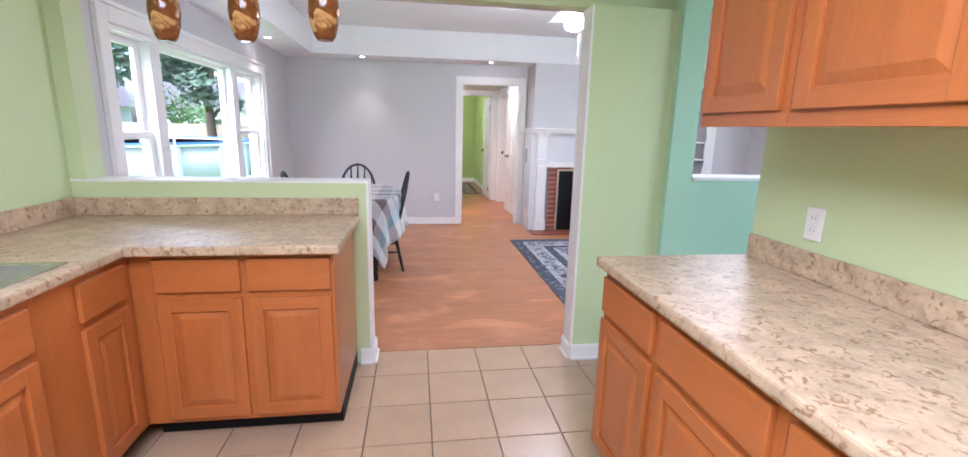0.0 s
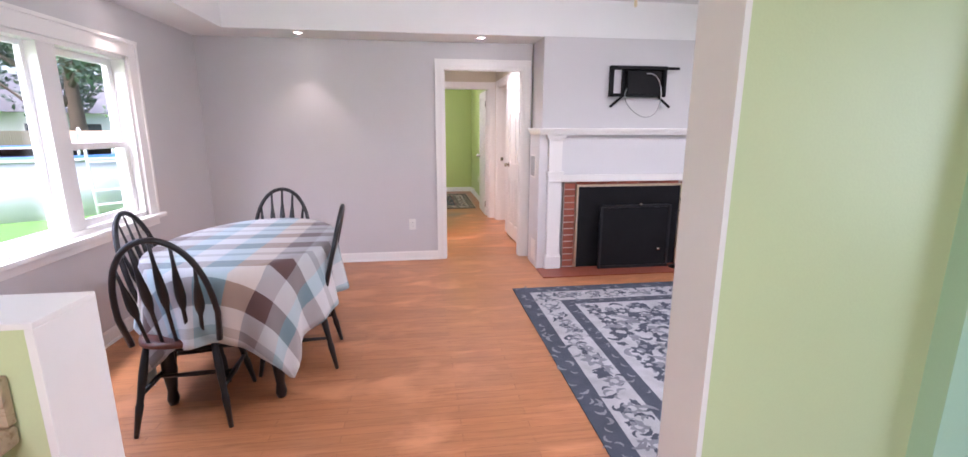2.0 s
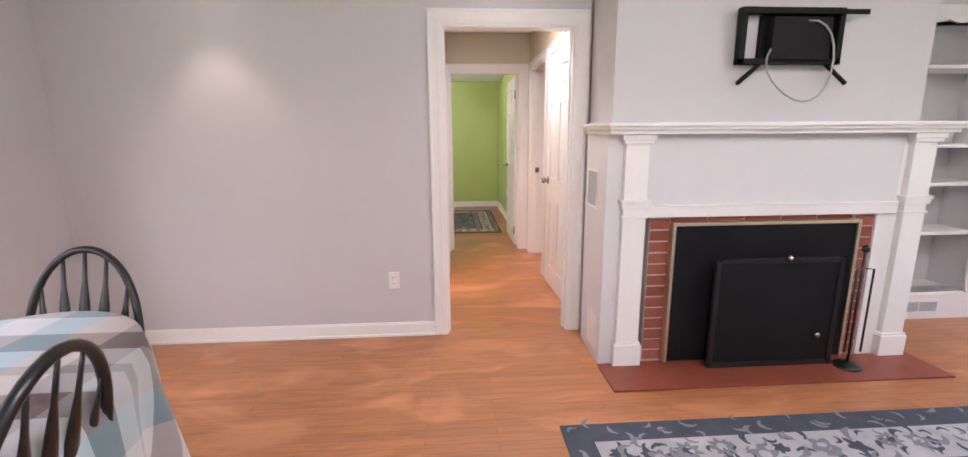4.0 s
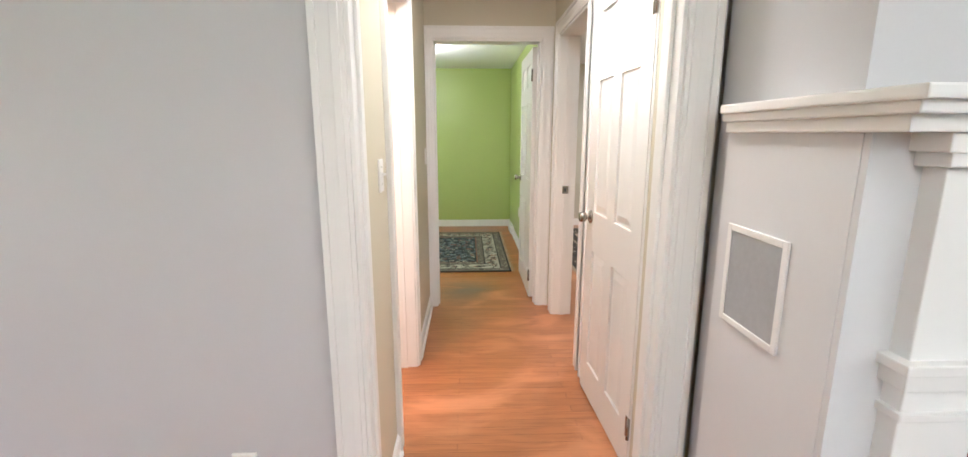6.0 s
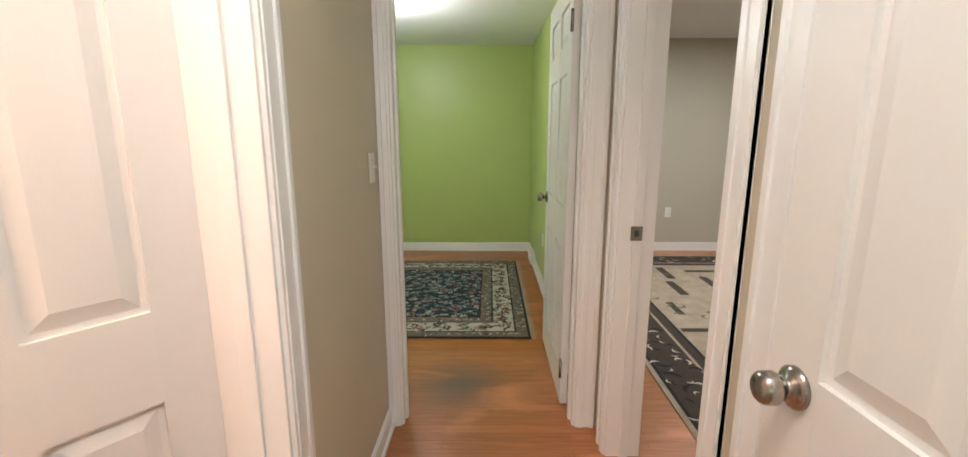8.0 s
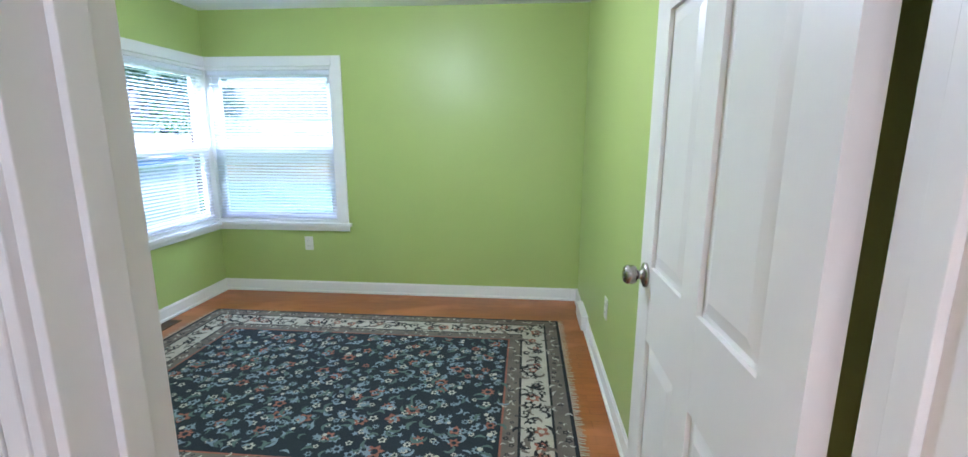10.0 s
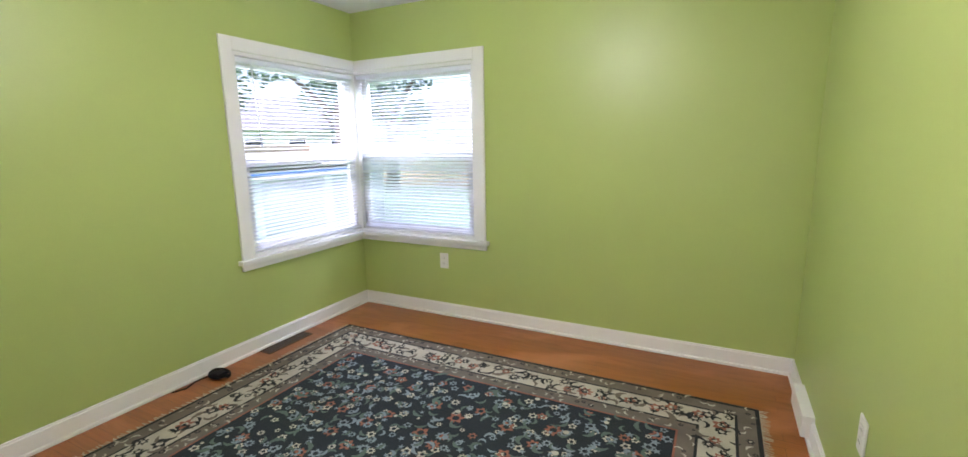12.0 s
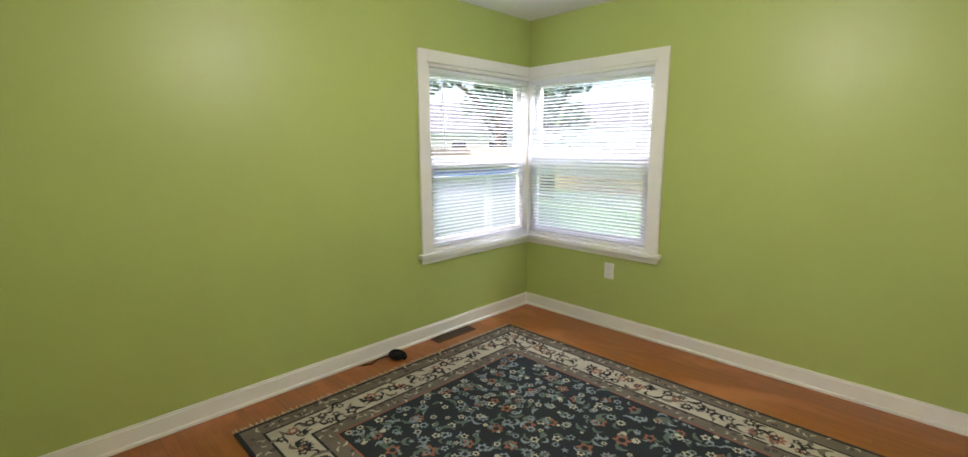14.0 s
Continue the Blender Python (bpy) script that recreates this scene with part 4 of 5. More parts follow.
# pendants over the peninsula
for x, y in ((-0.872, 2.07), (-0.584, 2.0), (-0.30, 1.90)):
    p = thing("pendant_lamp", "amber art-glass pendant lamp, unlit, hanging on a cord", "pendant lamp", (x, y, -0.03), 0, "amber pendant lamps")
    prof = [(0.026, 1.705), (0.036, 1.72), (0.047, 1.76), (0.051, 1.80), (0.048, 1.84), (0.037, 1.88), (0.022, 1.905), (0.018, 1.915)]
    part("shade", lathe(prof + [(r - 0.004, z) for r, z in prof[::-1]][:7], 22), AMBER2, p, "mottled amber glass shade")
    part("bulb", lathe([(0.006, 1.73), (0.018, 1.745), (0.022, 1.77), (0.014, 1.81), (0.012, 1.86)], 14), PLASTIC, p)
    part("socket", lathe([(0.019, 1.905), (0.021, 1.93), (0.012, 1.965), (0.004, 1.97)], 14), BLACKM, p)
    part("cord", tube([(0, 0, 1.965), (0, 0, 2.45)], 0.003, 6), BLACKM, p)
    part("canopy", lathe([(0.055, 2.47), (0.055, 2.46), (0.03, 2.445), (0.005, 2.442)], 18), BLACKM, p)


# ---- living and dining room ----
def spot(x, y, z):
    d = thing("recessed_spotlight", "lit recessed spotlight with a white trim ring", "ceiling light", (x, y, z), 0, "recessed spotlights")
    part("trim_ring", lathe([(0.030, 0.0), (0.030, -0.005), (0.046, -0.007), (0.050, -0.003), (0.050, 0.0)], 20), WHITE, d)
    part("lens", lathe([(0.029, -0.001), (0.029, -0.003), (0.010, -0.004)], 16), LAMPG, d, "glowing lens")
    sp = lamp("spotlight_beam", "SPOT", (x, y, z - 0.012), 4.5, 0.02, (1.0, 0.82, 0.66))
    sp.data.spot_size, sp.data.spot_blend = radians(80), 0.7


for x, y in ((-0.68, 6.72), (1.02, 6.72), (-1.52, 5.62), (4.35, 6.75)):
    spot(x, y, 2.28)


def arrow_chair(at, turn, label):
    """Windsor arrow-back side chair; it faces local +y."""
    c = thing("dining_chair", label, "chair", at, turn, "dining chairs round the table")
    bm = bmesh.new()
    ring = []
    n = 28
    for k in range(n):
        a = 2 * math.pi * k / n
        rx, ry = 0.215, 0.205
        x = rx * math.copysign(abs(math.cos(a)) ** 0.75, math.cos(a)) * (1.0 if math.sin(a) > 0 else 0.93)
        y = ry * math.copysign(abs(math.sin(a)) ** 0.75, math.sin(a))
        ring.append((x, y))
    levels = [(0.90, 0.415), (1.0, 0.428), (1.0, 0.446), (0.95, 0.452), (0.6, 0.444)]
    rows = [[bm.verts.new((x * s, y * s, z)) for x, y in ring] for s, z in levels]
    for a, b in zip(rows, rows[1:]):
        for k in range(n):
            bm.faces.new((a[k], a[(k + 1) % n], b[(k + 1) % n], b[k])).smooth = True
    bm.faces.new(rows[0][::-1])
    bm.faces.new(rows[-1])
    part("seat", bm, SEATW, c, "dark cherry saddle seat")
    bow = []
    for k in range(25):
        a = math.pi * k / 24
        x = 0.205 * math.cos(a) * (1.0 if k not in (0, 24) else 0.9)
        h = 0.44 + 0.52 * math.sin(a) ** 0.62
        bow.append((x, -0.165 - 0.24 * (h - 0.44), h))
    part("back_bow", tube(bow, 0.014, 8), BLACK, c)
    for k in range(5):
        u = (k - 2) / 2
        xb, xt = 0.115 * u, 0.155 * u
        ht = 0.44 + 0.52 * max(0.0, 1 - (xt / 0.205) ** 2) ** 0.31
        pts, rad = [], []
        for s, r in ((0, 0.009), (0.18, 0.009), (0.34, 0.010), (0.42, 0.020), (0.50, 0.024), (0.64, 0.019), (0.78, 0.010), (1.0, 0.007)):
            z = 0.444 + (ht - 0.444) * s
            pts.append((xb + (xt - xb) * s, -0.165 - 0.24 * (z - 0.44), z))
            rad.append(r)
        part("spindle", tube(pts, rad, 8, 0.45), BLACK, c)
    feet = {}
    for sx in (-1, 1):
        for sy in (-1, 1):
            top, foot = Vector((sx * 0.145, sy * 0.13, 0.425)), Vector((sx * 0.205, sy * 0.215, 0.0))
            feet[sx, sy] = (top, foot)
            pts = [top.lerp(foot, s) for s in (0, 0.12, 0.3, 0.5, 0.62, 0.66, 0.8, 1.0)]
            part("leg", tube(pts, [0.013, 0.017, 0.021, 0.017, 0.015, 0.019, 0.015, 0.011], 8), BLACK, c)
    def mid(k, s):
        return feet[k][0].lerp(feet[k][1], s)
    for sx in (-1, 1):
        a, b = mid((sx, -1), 0.55), mid((sx, 1), 0.55)
        part("stretcher", tube([a, a.lerp(b, 0.5), b], [0.008, 0.014, 0.008], 8), BLACK, c)
    a, b = (mid((-1, -1), 0.55) + mid((-1, 1), 0.55)) / 2, (mid((1, -1), 0.55) + mid((1, 1), 0.55)) / 2
    part("stretcher", tube([a, a.lerp(b, 0.5), b], [0.008, 0.014, 0.008], 8), BLACK, c)
    a, b = mid((-1, 1), 0.40), mid((1, 1), 0.40)
    part("stretcher", tube([a, a.lerp(b, 0.5), b], [0.008, 0.013, 0.008], 8), BLACK, c)
    return c


chair = arrow_chair((-0.76, 4.33, 0), 4, "black arrow-back wooden chair with a cherry seat at the table's end")
for at, turn in (((-0.36, 4.83, 0), 95), ((-0.66, 5.44, 0), 180), ((-0.94, 4.76, 0), -86)):
    tagged(copy_thing(chair, pose(*at, 0, 0, turn)), "black arrow-back wooden chair pushed in at the plaid table")

TX, TY, TRX, TRY = -0.645, 4.92, 0.49, 0.72
t = thing("dining_table", "oval dining table hidden under a plaid tablecloth", "table", (TX, TY, 0))
bm = bmesh.new()
rows = [[bm.verts.new(((TRX - d) * math.cos(2 * math.pi * k / 48), (TRY - d) * math.sin(2 * math.pi * k / 48), z)) for k in range(48)] for d, z in ((0.01, 0.712), (0.0, 0.718), (0.0, 0.735), (0.008, 0.742))]
for a, b in zip(rows, rows[1:]):
    for k in range(48):
        bm.faces.new((a[k], a[(k + 1) % 48], b[(k + 1) % 48], b[k]))
bm.faces.new(rows[0][::-1])
bm.faces.new(rows[-1])
part("tabletop", bm, SEATW, t)
for sx in (-1, 1):
    for sy in (-1, 1):
        part("leg", lathe([(0.022, 0.0), (0.03, 0.03), (0.022, 0.08), (0.036, 0.2), (0.026, 0.36), (0.04, 0.56), (0.035, 0.58), (0.035, 0.712)], 12, at=(sx * 0.27, sy * 0.54, 0)), BLACK, t)

# the cloth: flat on the top, then falling in folds, with plaid coordinates unrolled over the edge
c = thing("tablecloth", "plaid tablecloth in brown, blue, grey and white, hanging in folds", "tablecloth", (TX, TY, 0))
bm = bmesh.new()
uvl = bm.loops.layers.uv.new("UVMap")
n, rows, coords = 144, [], {}
CW, CL = 0.90, 1.10
for j in range(19):
    row = []
    for k in range(n):
        a = 2 * math.pi * k / n
        ca, sa = math.cos(a), math.sin(a)
        ex, ey = TRX * ca, TRY * sa
        nx, ny = ca / TRX, sa / TRY
        L = math.hypot(nx, ny)
        nx, ny = nx / L, ny / L
        # the square-cornered cloth drops further at its corners
        reach = min(CW / max(abs(ca), 1e-3), CL / max(abs(sa), 1e-3))
        drop = min(0.62, max(0.24, 0.78 * (math.hypot(reach * ca, reach * sa) - math.hypot(ex, ey)) + 0.02))
        if j <= 8:
            s = j / 8
            x, y, z = ex * s, ey * s, 0.748 + 0.0015 * math.sin(9 * s + 3 * a) * s
            u, v = x, y
        else:
            s = (j - 8) / 10
            fold = math.sin(11 * a + 0.7 * math.sin(3 * a)) + 0.5 * math.sin(23 * a + 1.0)
            out = 0.012 + 0.030 * s + 0.034 * fold * s ** 1.1
            d = drop * s
            x, y = ex + nx * out, ey + ny * out
            z = 0.748 - 0.006 - d
            u, v = ex + nx * d, ey + ny * d
        vert = bm.verts.new((x, y, z))
        coords[vert] = (u, v)
        row.append(vert)
        if j == 0:
            break
    rows.append(row)
for k in range(n):
    bm.faces.new((rows[0][0], rows[1][k], rows[1][(k + 1) % n]))
for a, b in zip(rows[1:], rows[2:]):
    for k in range(n):
        bm.faces.new((a[k], b[k], b[(k + 1) % n], a[(k + 1) % n]))
for f in bm.faces:
    f.smooth = True
    for lp in f.loops:
        lp[uvl].uv = coords[lp.vert]
bmesh.ops.recalc_face_normals(bm, faces=bm.faces)
cl = part("cloth", bm, PLAID, c)
sm = cl.modifiers.new("thickness", "SOLIDIFY")
sm.thickness = 0.002
sm.offset = 1

# ---- fireplace ----
f = thing("fireplace", "white wooden mantel round a brick and black fireplace", "fireplace")
FX0, FX1, FY = 1.66, 3.50, 6.45
part("mantel_shelf", boxes(((1.535, 6.375, 1.404), (3.60, 6.87, 1.424)), ((1.543, 6.39, 1.386), (3.575, 6.87, 1.405)), ((1.553, 6.41, 1.362), (3.55, 6.87, 1.387)), bevel=0.004), WHITE, f)
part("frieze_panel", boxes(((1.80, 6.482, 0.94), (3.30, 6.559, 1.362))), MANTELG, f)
part("frieze_moulding", boxes(((1.795, 6.462, 0.935), (3.30, 6.483, 0.955)), ((1.795, 6.455, 0.955), (3.30, 6.483, 0.97)), ((1.795, 6.46, 0.90), (3.30, 6.50, 0.956)), bevel=0.003), WHITE, f)
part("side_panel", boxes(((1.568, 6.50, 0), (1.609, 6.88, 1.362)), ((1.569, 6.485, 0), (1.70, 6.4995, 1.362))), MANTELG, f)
part("side_panel", boxes(((3.445, 6.485, 0), (3.46, 6.985, 1.362)), ((3.205, 6.485, 0), (3.445, 6.55, 1.362))), WHITE, f)
for a, b in ((1.645, 1.802), (3.315, 3.475)):
    p = part("pilaster", boxes(((a + 0.012, 6.447, 0.14), (b - 0.012, 6.49, 1.312)), bevel=0.003), WHITE, f)
    part("plinth", boxes(((a - 0.005, 6.432, 0.0), (b + 0.005, 6.491, 0.14)), ((a, 6.438, 0.139), (b, 6.491, 0.155)), bevel=0.004), WHITE, p)
    part("capital", boxes(((a, 6.435, 0.955), (b, 6.491, 0.985)), ((a - 0.008, 6.428, 0.985), (b + 0.008, 6.491, 1.005)), ((a + 0.004, 6.437, 0.90), (b - 0.004, 6.491, 0.915)), bevel=0.003), WHITE, p)
    part("crown_moulding", boxes(((a - 0.004, 6.428, 1.312), (b + 0.004, 6.491, 1.335)), ((a - 0.016, 6.422, 1.334), (b + 0.016, 6.491, 1.362)), bevel=0.003), WHITE, p)
part("mortar_bed", boxes(((1.84, 6.505, 0.0), (1.975, 6.558, 0.90)), ((3.075, 6.505, 0.0), (3.21, 6.558, 0.90)), ((1.975, 6.505, 0.85), (3.075, 6.558, 0.90))), MORTAR, f)
part("fireplace_insert", boxes(((1.975, 6.47, 0.012), (3.075, 6.555, 0.85))), BLACKM, f, "black steel insert panel")
part("insert_frame", boxes(((1.958, 6.455, 0.006), (1.978, 6.5, 0.868)), ((3.072, 6.455, 0.006), (3.092, 6.5, 0.868)), ((1.978, 6.455, 0.848), (3.072, 6.5, 0.868)), bevel=0.002), BRASS, f, "pale brass edge strip")
part("hearth", boxes(((1.56, 6.17, 0.001), (3.53, 6.47, 0.012)), bevel=0.002), HEARTH, f, "dark red tiled hearth")
me = bpy.data.meshes.new("brick")
bm = boxes(((0, 0, 0), (0.128, 0.012, 0.058)), bevel=0.003)
bm.to_mesh(me)
bm.free()
me.materials.append(BRICK)
for x0, x1 in ((1.845, 1.958), (3.094, 3.203)):
    for k in range(13):
        b = new("brick", me)
        b.location = (x0, 6.5, 0.014 + k * 0.0675)
        b.scale = ((min(x1, x0 + 0.2) - x0) / 0.128, 1, 1)
        b.parent = f
for k in range(5):
    b = new("brick", me)
    b.location = (1.965 + k * 0.222, 6.499, 0.868)
    b.scale = (1.66, 1, 0.5)
    b.parent = f
part("vent_cover", boxes(((1.562, 6.625, 0.925), (1.569, 6.64, 1.157)), ((1.562, 6.818, 0.925), (1.569, 6.833, 1.157)), ((1.562, 6.64, 0.925), (1.569, 6.818, 0.94)), ((1.562, 6.64, 1.142), (1.569, 6.818, 1.157)), bevel=0.002), WHITE, f)
part("vent_grille", boxes(((1.5645, 6.64, 0.94), (1.5675, 6.818, 1.142))), VENTG, f, "grey grille")
part("lower_vent", boxes(((1.562, 6.56, 0.06), (1.569, 6.72, 0.28)), bevel=0.002), WHITE, f)

s = thing("fireplace_screen", "black mesh fireplace screen with a tool stand before the insert", "fireplace screen", (2.57, 6.38, 0.012))
part("mesh_panel", boxes(((-0.36, -0.012, 0.03), (0.34, 0.0, 0.64)), bevel=0.004), BLACKM, s)
part("screen_frame", boxes(((-0.39, -0.02, 0.0), (-0.36, 0.008, 0.65)), ((0.34, -0.02, 0.0), (0.37, 0.008, 0.65)), ((-0.36, -0.02, 0.63), (0.34, 0.008, 0.66)), ((-0.36, -0.02, 0.0), (0.34, 0.008, 0.03)), bevel=0.006), BLACK, s)
for x, z in ((0.02, 0.665), (0.24, 0.20)):
    part("screen_knob", lathe([(0.016, -0.03), (0.020, -0.04), (0.012, -0.055), (0.003, -0.057)], 12, at=(x, 0, z), axis="Y"), STEEL, s)
s = thing("fireplace_tool_stand", "black fireplace tools on a slender stand", "fireplace tools", (3.02, 6.33, 0.012))
part("base", lathe([(0.075, 0.0), (0.07, 0.012), (0.02, 0.02), (0.008, 0.03)], 18), BLACK, s)
part("rod", tube([(0, 0, 0.02), (0, 0, 0.70)], 0.007, 8), BLACK, s)
part("finial", lathe([(0.008, 0.69), (0.02, 0.70), (0.02, 0.72), (0.006, 0.735)], 12), BLACK, s)
for x in (-0.05, 0.05):
    part("tool", tube([(0, 0, 0.6), (x, -0.02, 0.6), (x, -0.02, 0.10)], 0.006, 6), BLACK, s)

t = thing("television_bracket", "black metal television wall bracket with a dangling cable", "wall bracket", (2.56, 6.56, 0))
part("wall_plate", boxes(((-0.16, -0.03, 1.735), (0.26, 0, 1.99)), bevel=0.004), BLACKM, t)
part("plate_frame", boxes(((-0.30, -0.075, 1.985), (0.28, -0.03, 2.02)), ((-0.30, -0.075, 1.73), (0.28, -0.03, 1.76)), ((-0.30, -0.075, 1.73), (-0.265, -0.03, 2.02)), ((0.25, -0.075, 1.73), (0.28, -0.03, 2.02)), bevel=0.003), BLACKM, t)
part("mounting_rail", boxes(((-0.32, -0.09, 1.985), (0.40, -0.075, 2.01)), bevel=0.002), BLACKM, t)
for x0, x1 in ((-0.16, -0.29), (0.20, 0.33)):
    part("arm", tube([(x0, -0.06, 1.74), (x1, -0.07, 1.63)], 0.013, 6), BLACKM, t)
part("centre_box", boxes(((-0.13, -0.09, 1.75), (0.20, -0.03, 1.97)), bevel=0.006), BLACKM, t)
part("cable", tube([(0.16 + 0.19 * math.cos(a) - 0.13, -0.10, 1.74 + 0.20 * math.sin(a) + 0.03 * math.sin(2 * a)) for a in [-3.6 + 0.28 * k for k in range(19)]], 0.006, 6), CABLE, t, "grey looped cable")

# ---- built-in shelves ----
s = thing("built_in_bookcase", "white built-in bookcase with a scalloped frame and empty shelves", "bookcase", kind="structure")
bx0, bx1 = 3.62, 4.49
part("back", boxes(((bx0 - 0.02, 7.28, 0.18), (bx1 + 0.02, 7.30, 2.10))), GREY, s)
part("side", boxes(((bx0 - 0.03, 7.0, 0.18), (bx0, 7.28, 2.10))), GREY, s)
part("side", boxes(((bx1, 7.0, 0.18), (bx1 + 0.03, 7.28, 2.10))), GREY, s)
part("top", boxes(((bx0 - 0.03, 7.0, 2.07), (bx1 + 0.03, 7.3, 2.10))), GREY, s)
for z in (0.20, 0.655, 1.01, 1.275, 1.80):
    part("shelf", boxes(((bx0, 6.995, z - 0.022), (bx1, 7.28, z)), bevel=0.003), WHITE, s)
bm = bmesh.new()
box(bm, (bx1 + 0.02, 6.975, 0.0), (4.635, 6.999, 2.17), 0.003)
box(bm, (3.46, 6.975, 0.0), (bx1 + 0.02, 6.999, 0.19), 0.003)
box(bm, (3.46, 6.975, 2.10), (bx1 + 0.02, 6.999, 2.17), 0.003)
box(bm, (3.46, 6.975, 0.19), (bx0 - 0.02, 6.999, 2.10), 0.003)
part("face_frame", bm, WHITE, s)


def scallop(lo, hi, base, out, vertical):
    bm = bmesh.new()
    pts = []
    m = 60
    for k in range(m + 1):
        u = k / m
        a = lo + (hi - lo) * u
        pts.append((a, base + out * (0.018 + 0.022 * abs(math.sin(u * math.pi * 5)))))
    front = [[bm.verts.new((p if vertical else a, y, a if vertical else p)) for a, p in pts] for y in (6.978, 6.998)]
    back = [[bm.verts.new((base if vertical else a, y, a if vertical else base)) for a, p in pts] for y in (6.978, 6.998)]
    for k in range(m):
        bm.faces.new((front[0][k], front[0][k + 1], back[0][k + 1], back[0][k]))
        bm.faces.new((front[1][k], front[1][k + 1], back[1][k + 1], back[1][k]))
        bm.faces.new((front[0][k], front[0][k + 1], front[1][k + 1], front[1][k]))
    bmesh.ops.recalc_face_normals(bm, faces=bm.faces)
    return bm


part("scalloped_edge", scallop(0.20, 2.10, bx1 + 0.02, -1, True), WHITE, s)
part("scalloped_edge", scallop(bx0, bx1, 2.10, -1, False), WHITE, s)
v = thing("wall_register", "white metal air register in the bookcase base", "air vent", (3.97, 6.975, 0.045))
part("register_frame", boxes(((0, -0.006, 0), (0.31, 0, 0.012)), ((0, -0.006, 0.088), (0.31, 0, 0.10)), ((0, -0.006, 0.012), (0.012, 0, 0.088)), ((0.298, -0.006, 0.012), (0.31, 0, 0.088)), ((0.149, -0.006, 0.012), (0.161, 0, 0.088))), WHITE, v)
for k in range(7):
    part("louvre", boxes(((0.012, -0.004, 0.017 + k * 0.0105), (0.298, -0.001, 0.022 + k * 0.0105))), VENTG, v)

# ---- ceiling fan light with pull chains ----
fan = thing("ceiling_fan", "white ceiling fan with a lit glass globe and pull chains", "ceiling fan", (1.30, 4.12, 0))
part("downrod", tube([(0, 0, 2.42), (0, 0, 2.62)], 0.014, 10), WHITE, fan)
part("motor", lathe([(0.02, 2.47), (0.10, 2.45), (0.12, 2.41), (0.11, 2.36), (0.05, 2.34)], 24), WHITE, fan)
for k in range(5):
    a = 2 * math.pi * k / 5 + 0.3
    bm = boxes(((0.14, -0.06, 2.395), (0.62, 0.06, 2.403)), bevel=0.003)
    bm.transform(Matrix.Rotation(a, 4, "Z"))
    part("blade", bm, WHITE, fan)
part("globe", lathe([(0.045, 2.34), (0.075, 2.31), (0.085, 2.27), (0.07, 2.225), (0.03, 2.205), (0.004, 2.20)], 20), FANG, fan, "glowing glass globe")
for x, z in ((0.03, 1.99), (0.06, 1.95)):
    part("pull_chain", tube([(x, -0.05, 2.34), (x, -0.05, z + 0.03)], 0.0015, 5), STEEL, fan)
    part("chain_bob", lathe([(0.002, z + 0.035), (0.007, z + 0.02), (0.008, z), (0.002, z - 0.006)], 8, at=(x, -0.05, 0)), BRASS, fan)


# ---- rugs ----
def rug(name, label, x0, x1, y0, y1, bands, field, motifs, seed, fringe=False):
    """bands: (width, material) from the outer edge inwards; motifs: per kind (material, count, size, maker, region)."""
    r = thing(name, label, "rug")
    rnd = random.Random(seed)
    h = 0.008
    a0, a1, b0, b1 = x0, x1, y0, y1
    for w_, m_ in bands:
        bm = boxes(((a0, b0, 0.001), (a1, b0 + w_, h)), ((a0, b1 - w_, 0.001), (a1, b1, h)), ((a0, b0 + w_, 0.001), (a0 + w_, b1 - w_, h)), ((a1 - w_, b0 + w_, 0.001), (a1, b1 - w_, h)))
        part("border_band", bm, m_, r)
        a0, a1, b0, b1 = a0 + w_, a1 - w_, b0 + w_, b1 - w_
    part("field", boxes(((a0, b0, 0.001), (a1, b1, h))), field, r)
    for layer, (m_, count, size, maker, (i0, i1)) in enumerate(motifs):
        verts, faces = [], []
        tries = 0
        made = 0
        placed = []
        while made < count and tries < count * 30:
            tries += 1
            x, y = rnd.uniform(x0, x1), rnd.uniform(y0, y1)
            e = min(x - x0, x1 - x, y - y0, y1 - y)
            s_ = size * rnd.uniform(0.65, 1.25)
            if not i0 + s_ < e < i1 - s_:
                continue
            if any((x - p) ** 2 + (y - q) ** 2 < (1.5 * (s_ + s2)) ** 2 * 0.5 for p, q, s2 in placed):
                continue
            placed.append((x, y, s_))
            made += 1
            maker(verts, faces, x, y, h + 0.0004 + 0.00035 * layer + 0.00004 * (made % 8), s_, rnd)
        me_ = bpy.data.meshes.new("woven_pattern")
        me_.from_pydata(verts, [], faces)
        me_.materials.append(m_)
        ob = new("woven_pattern", me_)
        ob.parent = r
        ob["kind"] = "stuff"
    if fringe:
        bm = bmesh.new()
        k = y0
        while k < y1:
            for xx, s_ in ((x1, 1), (x0, -1)):
                e = xx + s_ * rnd.uniform(0.025, 0.045)
                dy = rnd.uniform(-0.012, 0.012)
                v_ = [bm.verts.new(p) for p in ((xx, k, 0.005), (xx, k + 0.006, 0.005), (e, k + 0.004 + dy, 0.002), (e, k + dy, 0.002))]
                bm.faces.new(v_)
            k += 0.011
        ob = part("fringe", bm, CREAMY, r, "cream knotted fringe")
        ob["kind"] = "stuff"
    return r


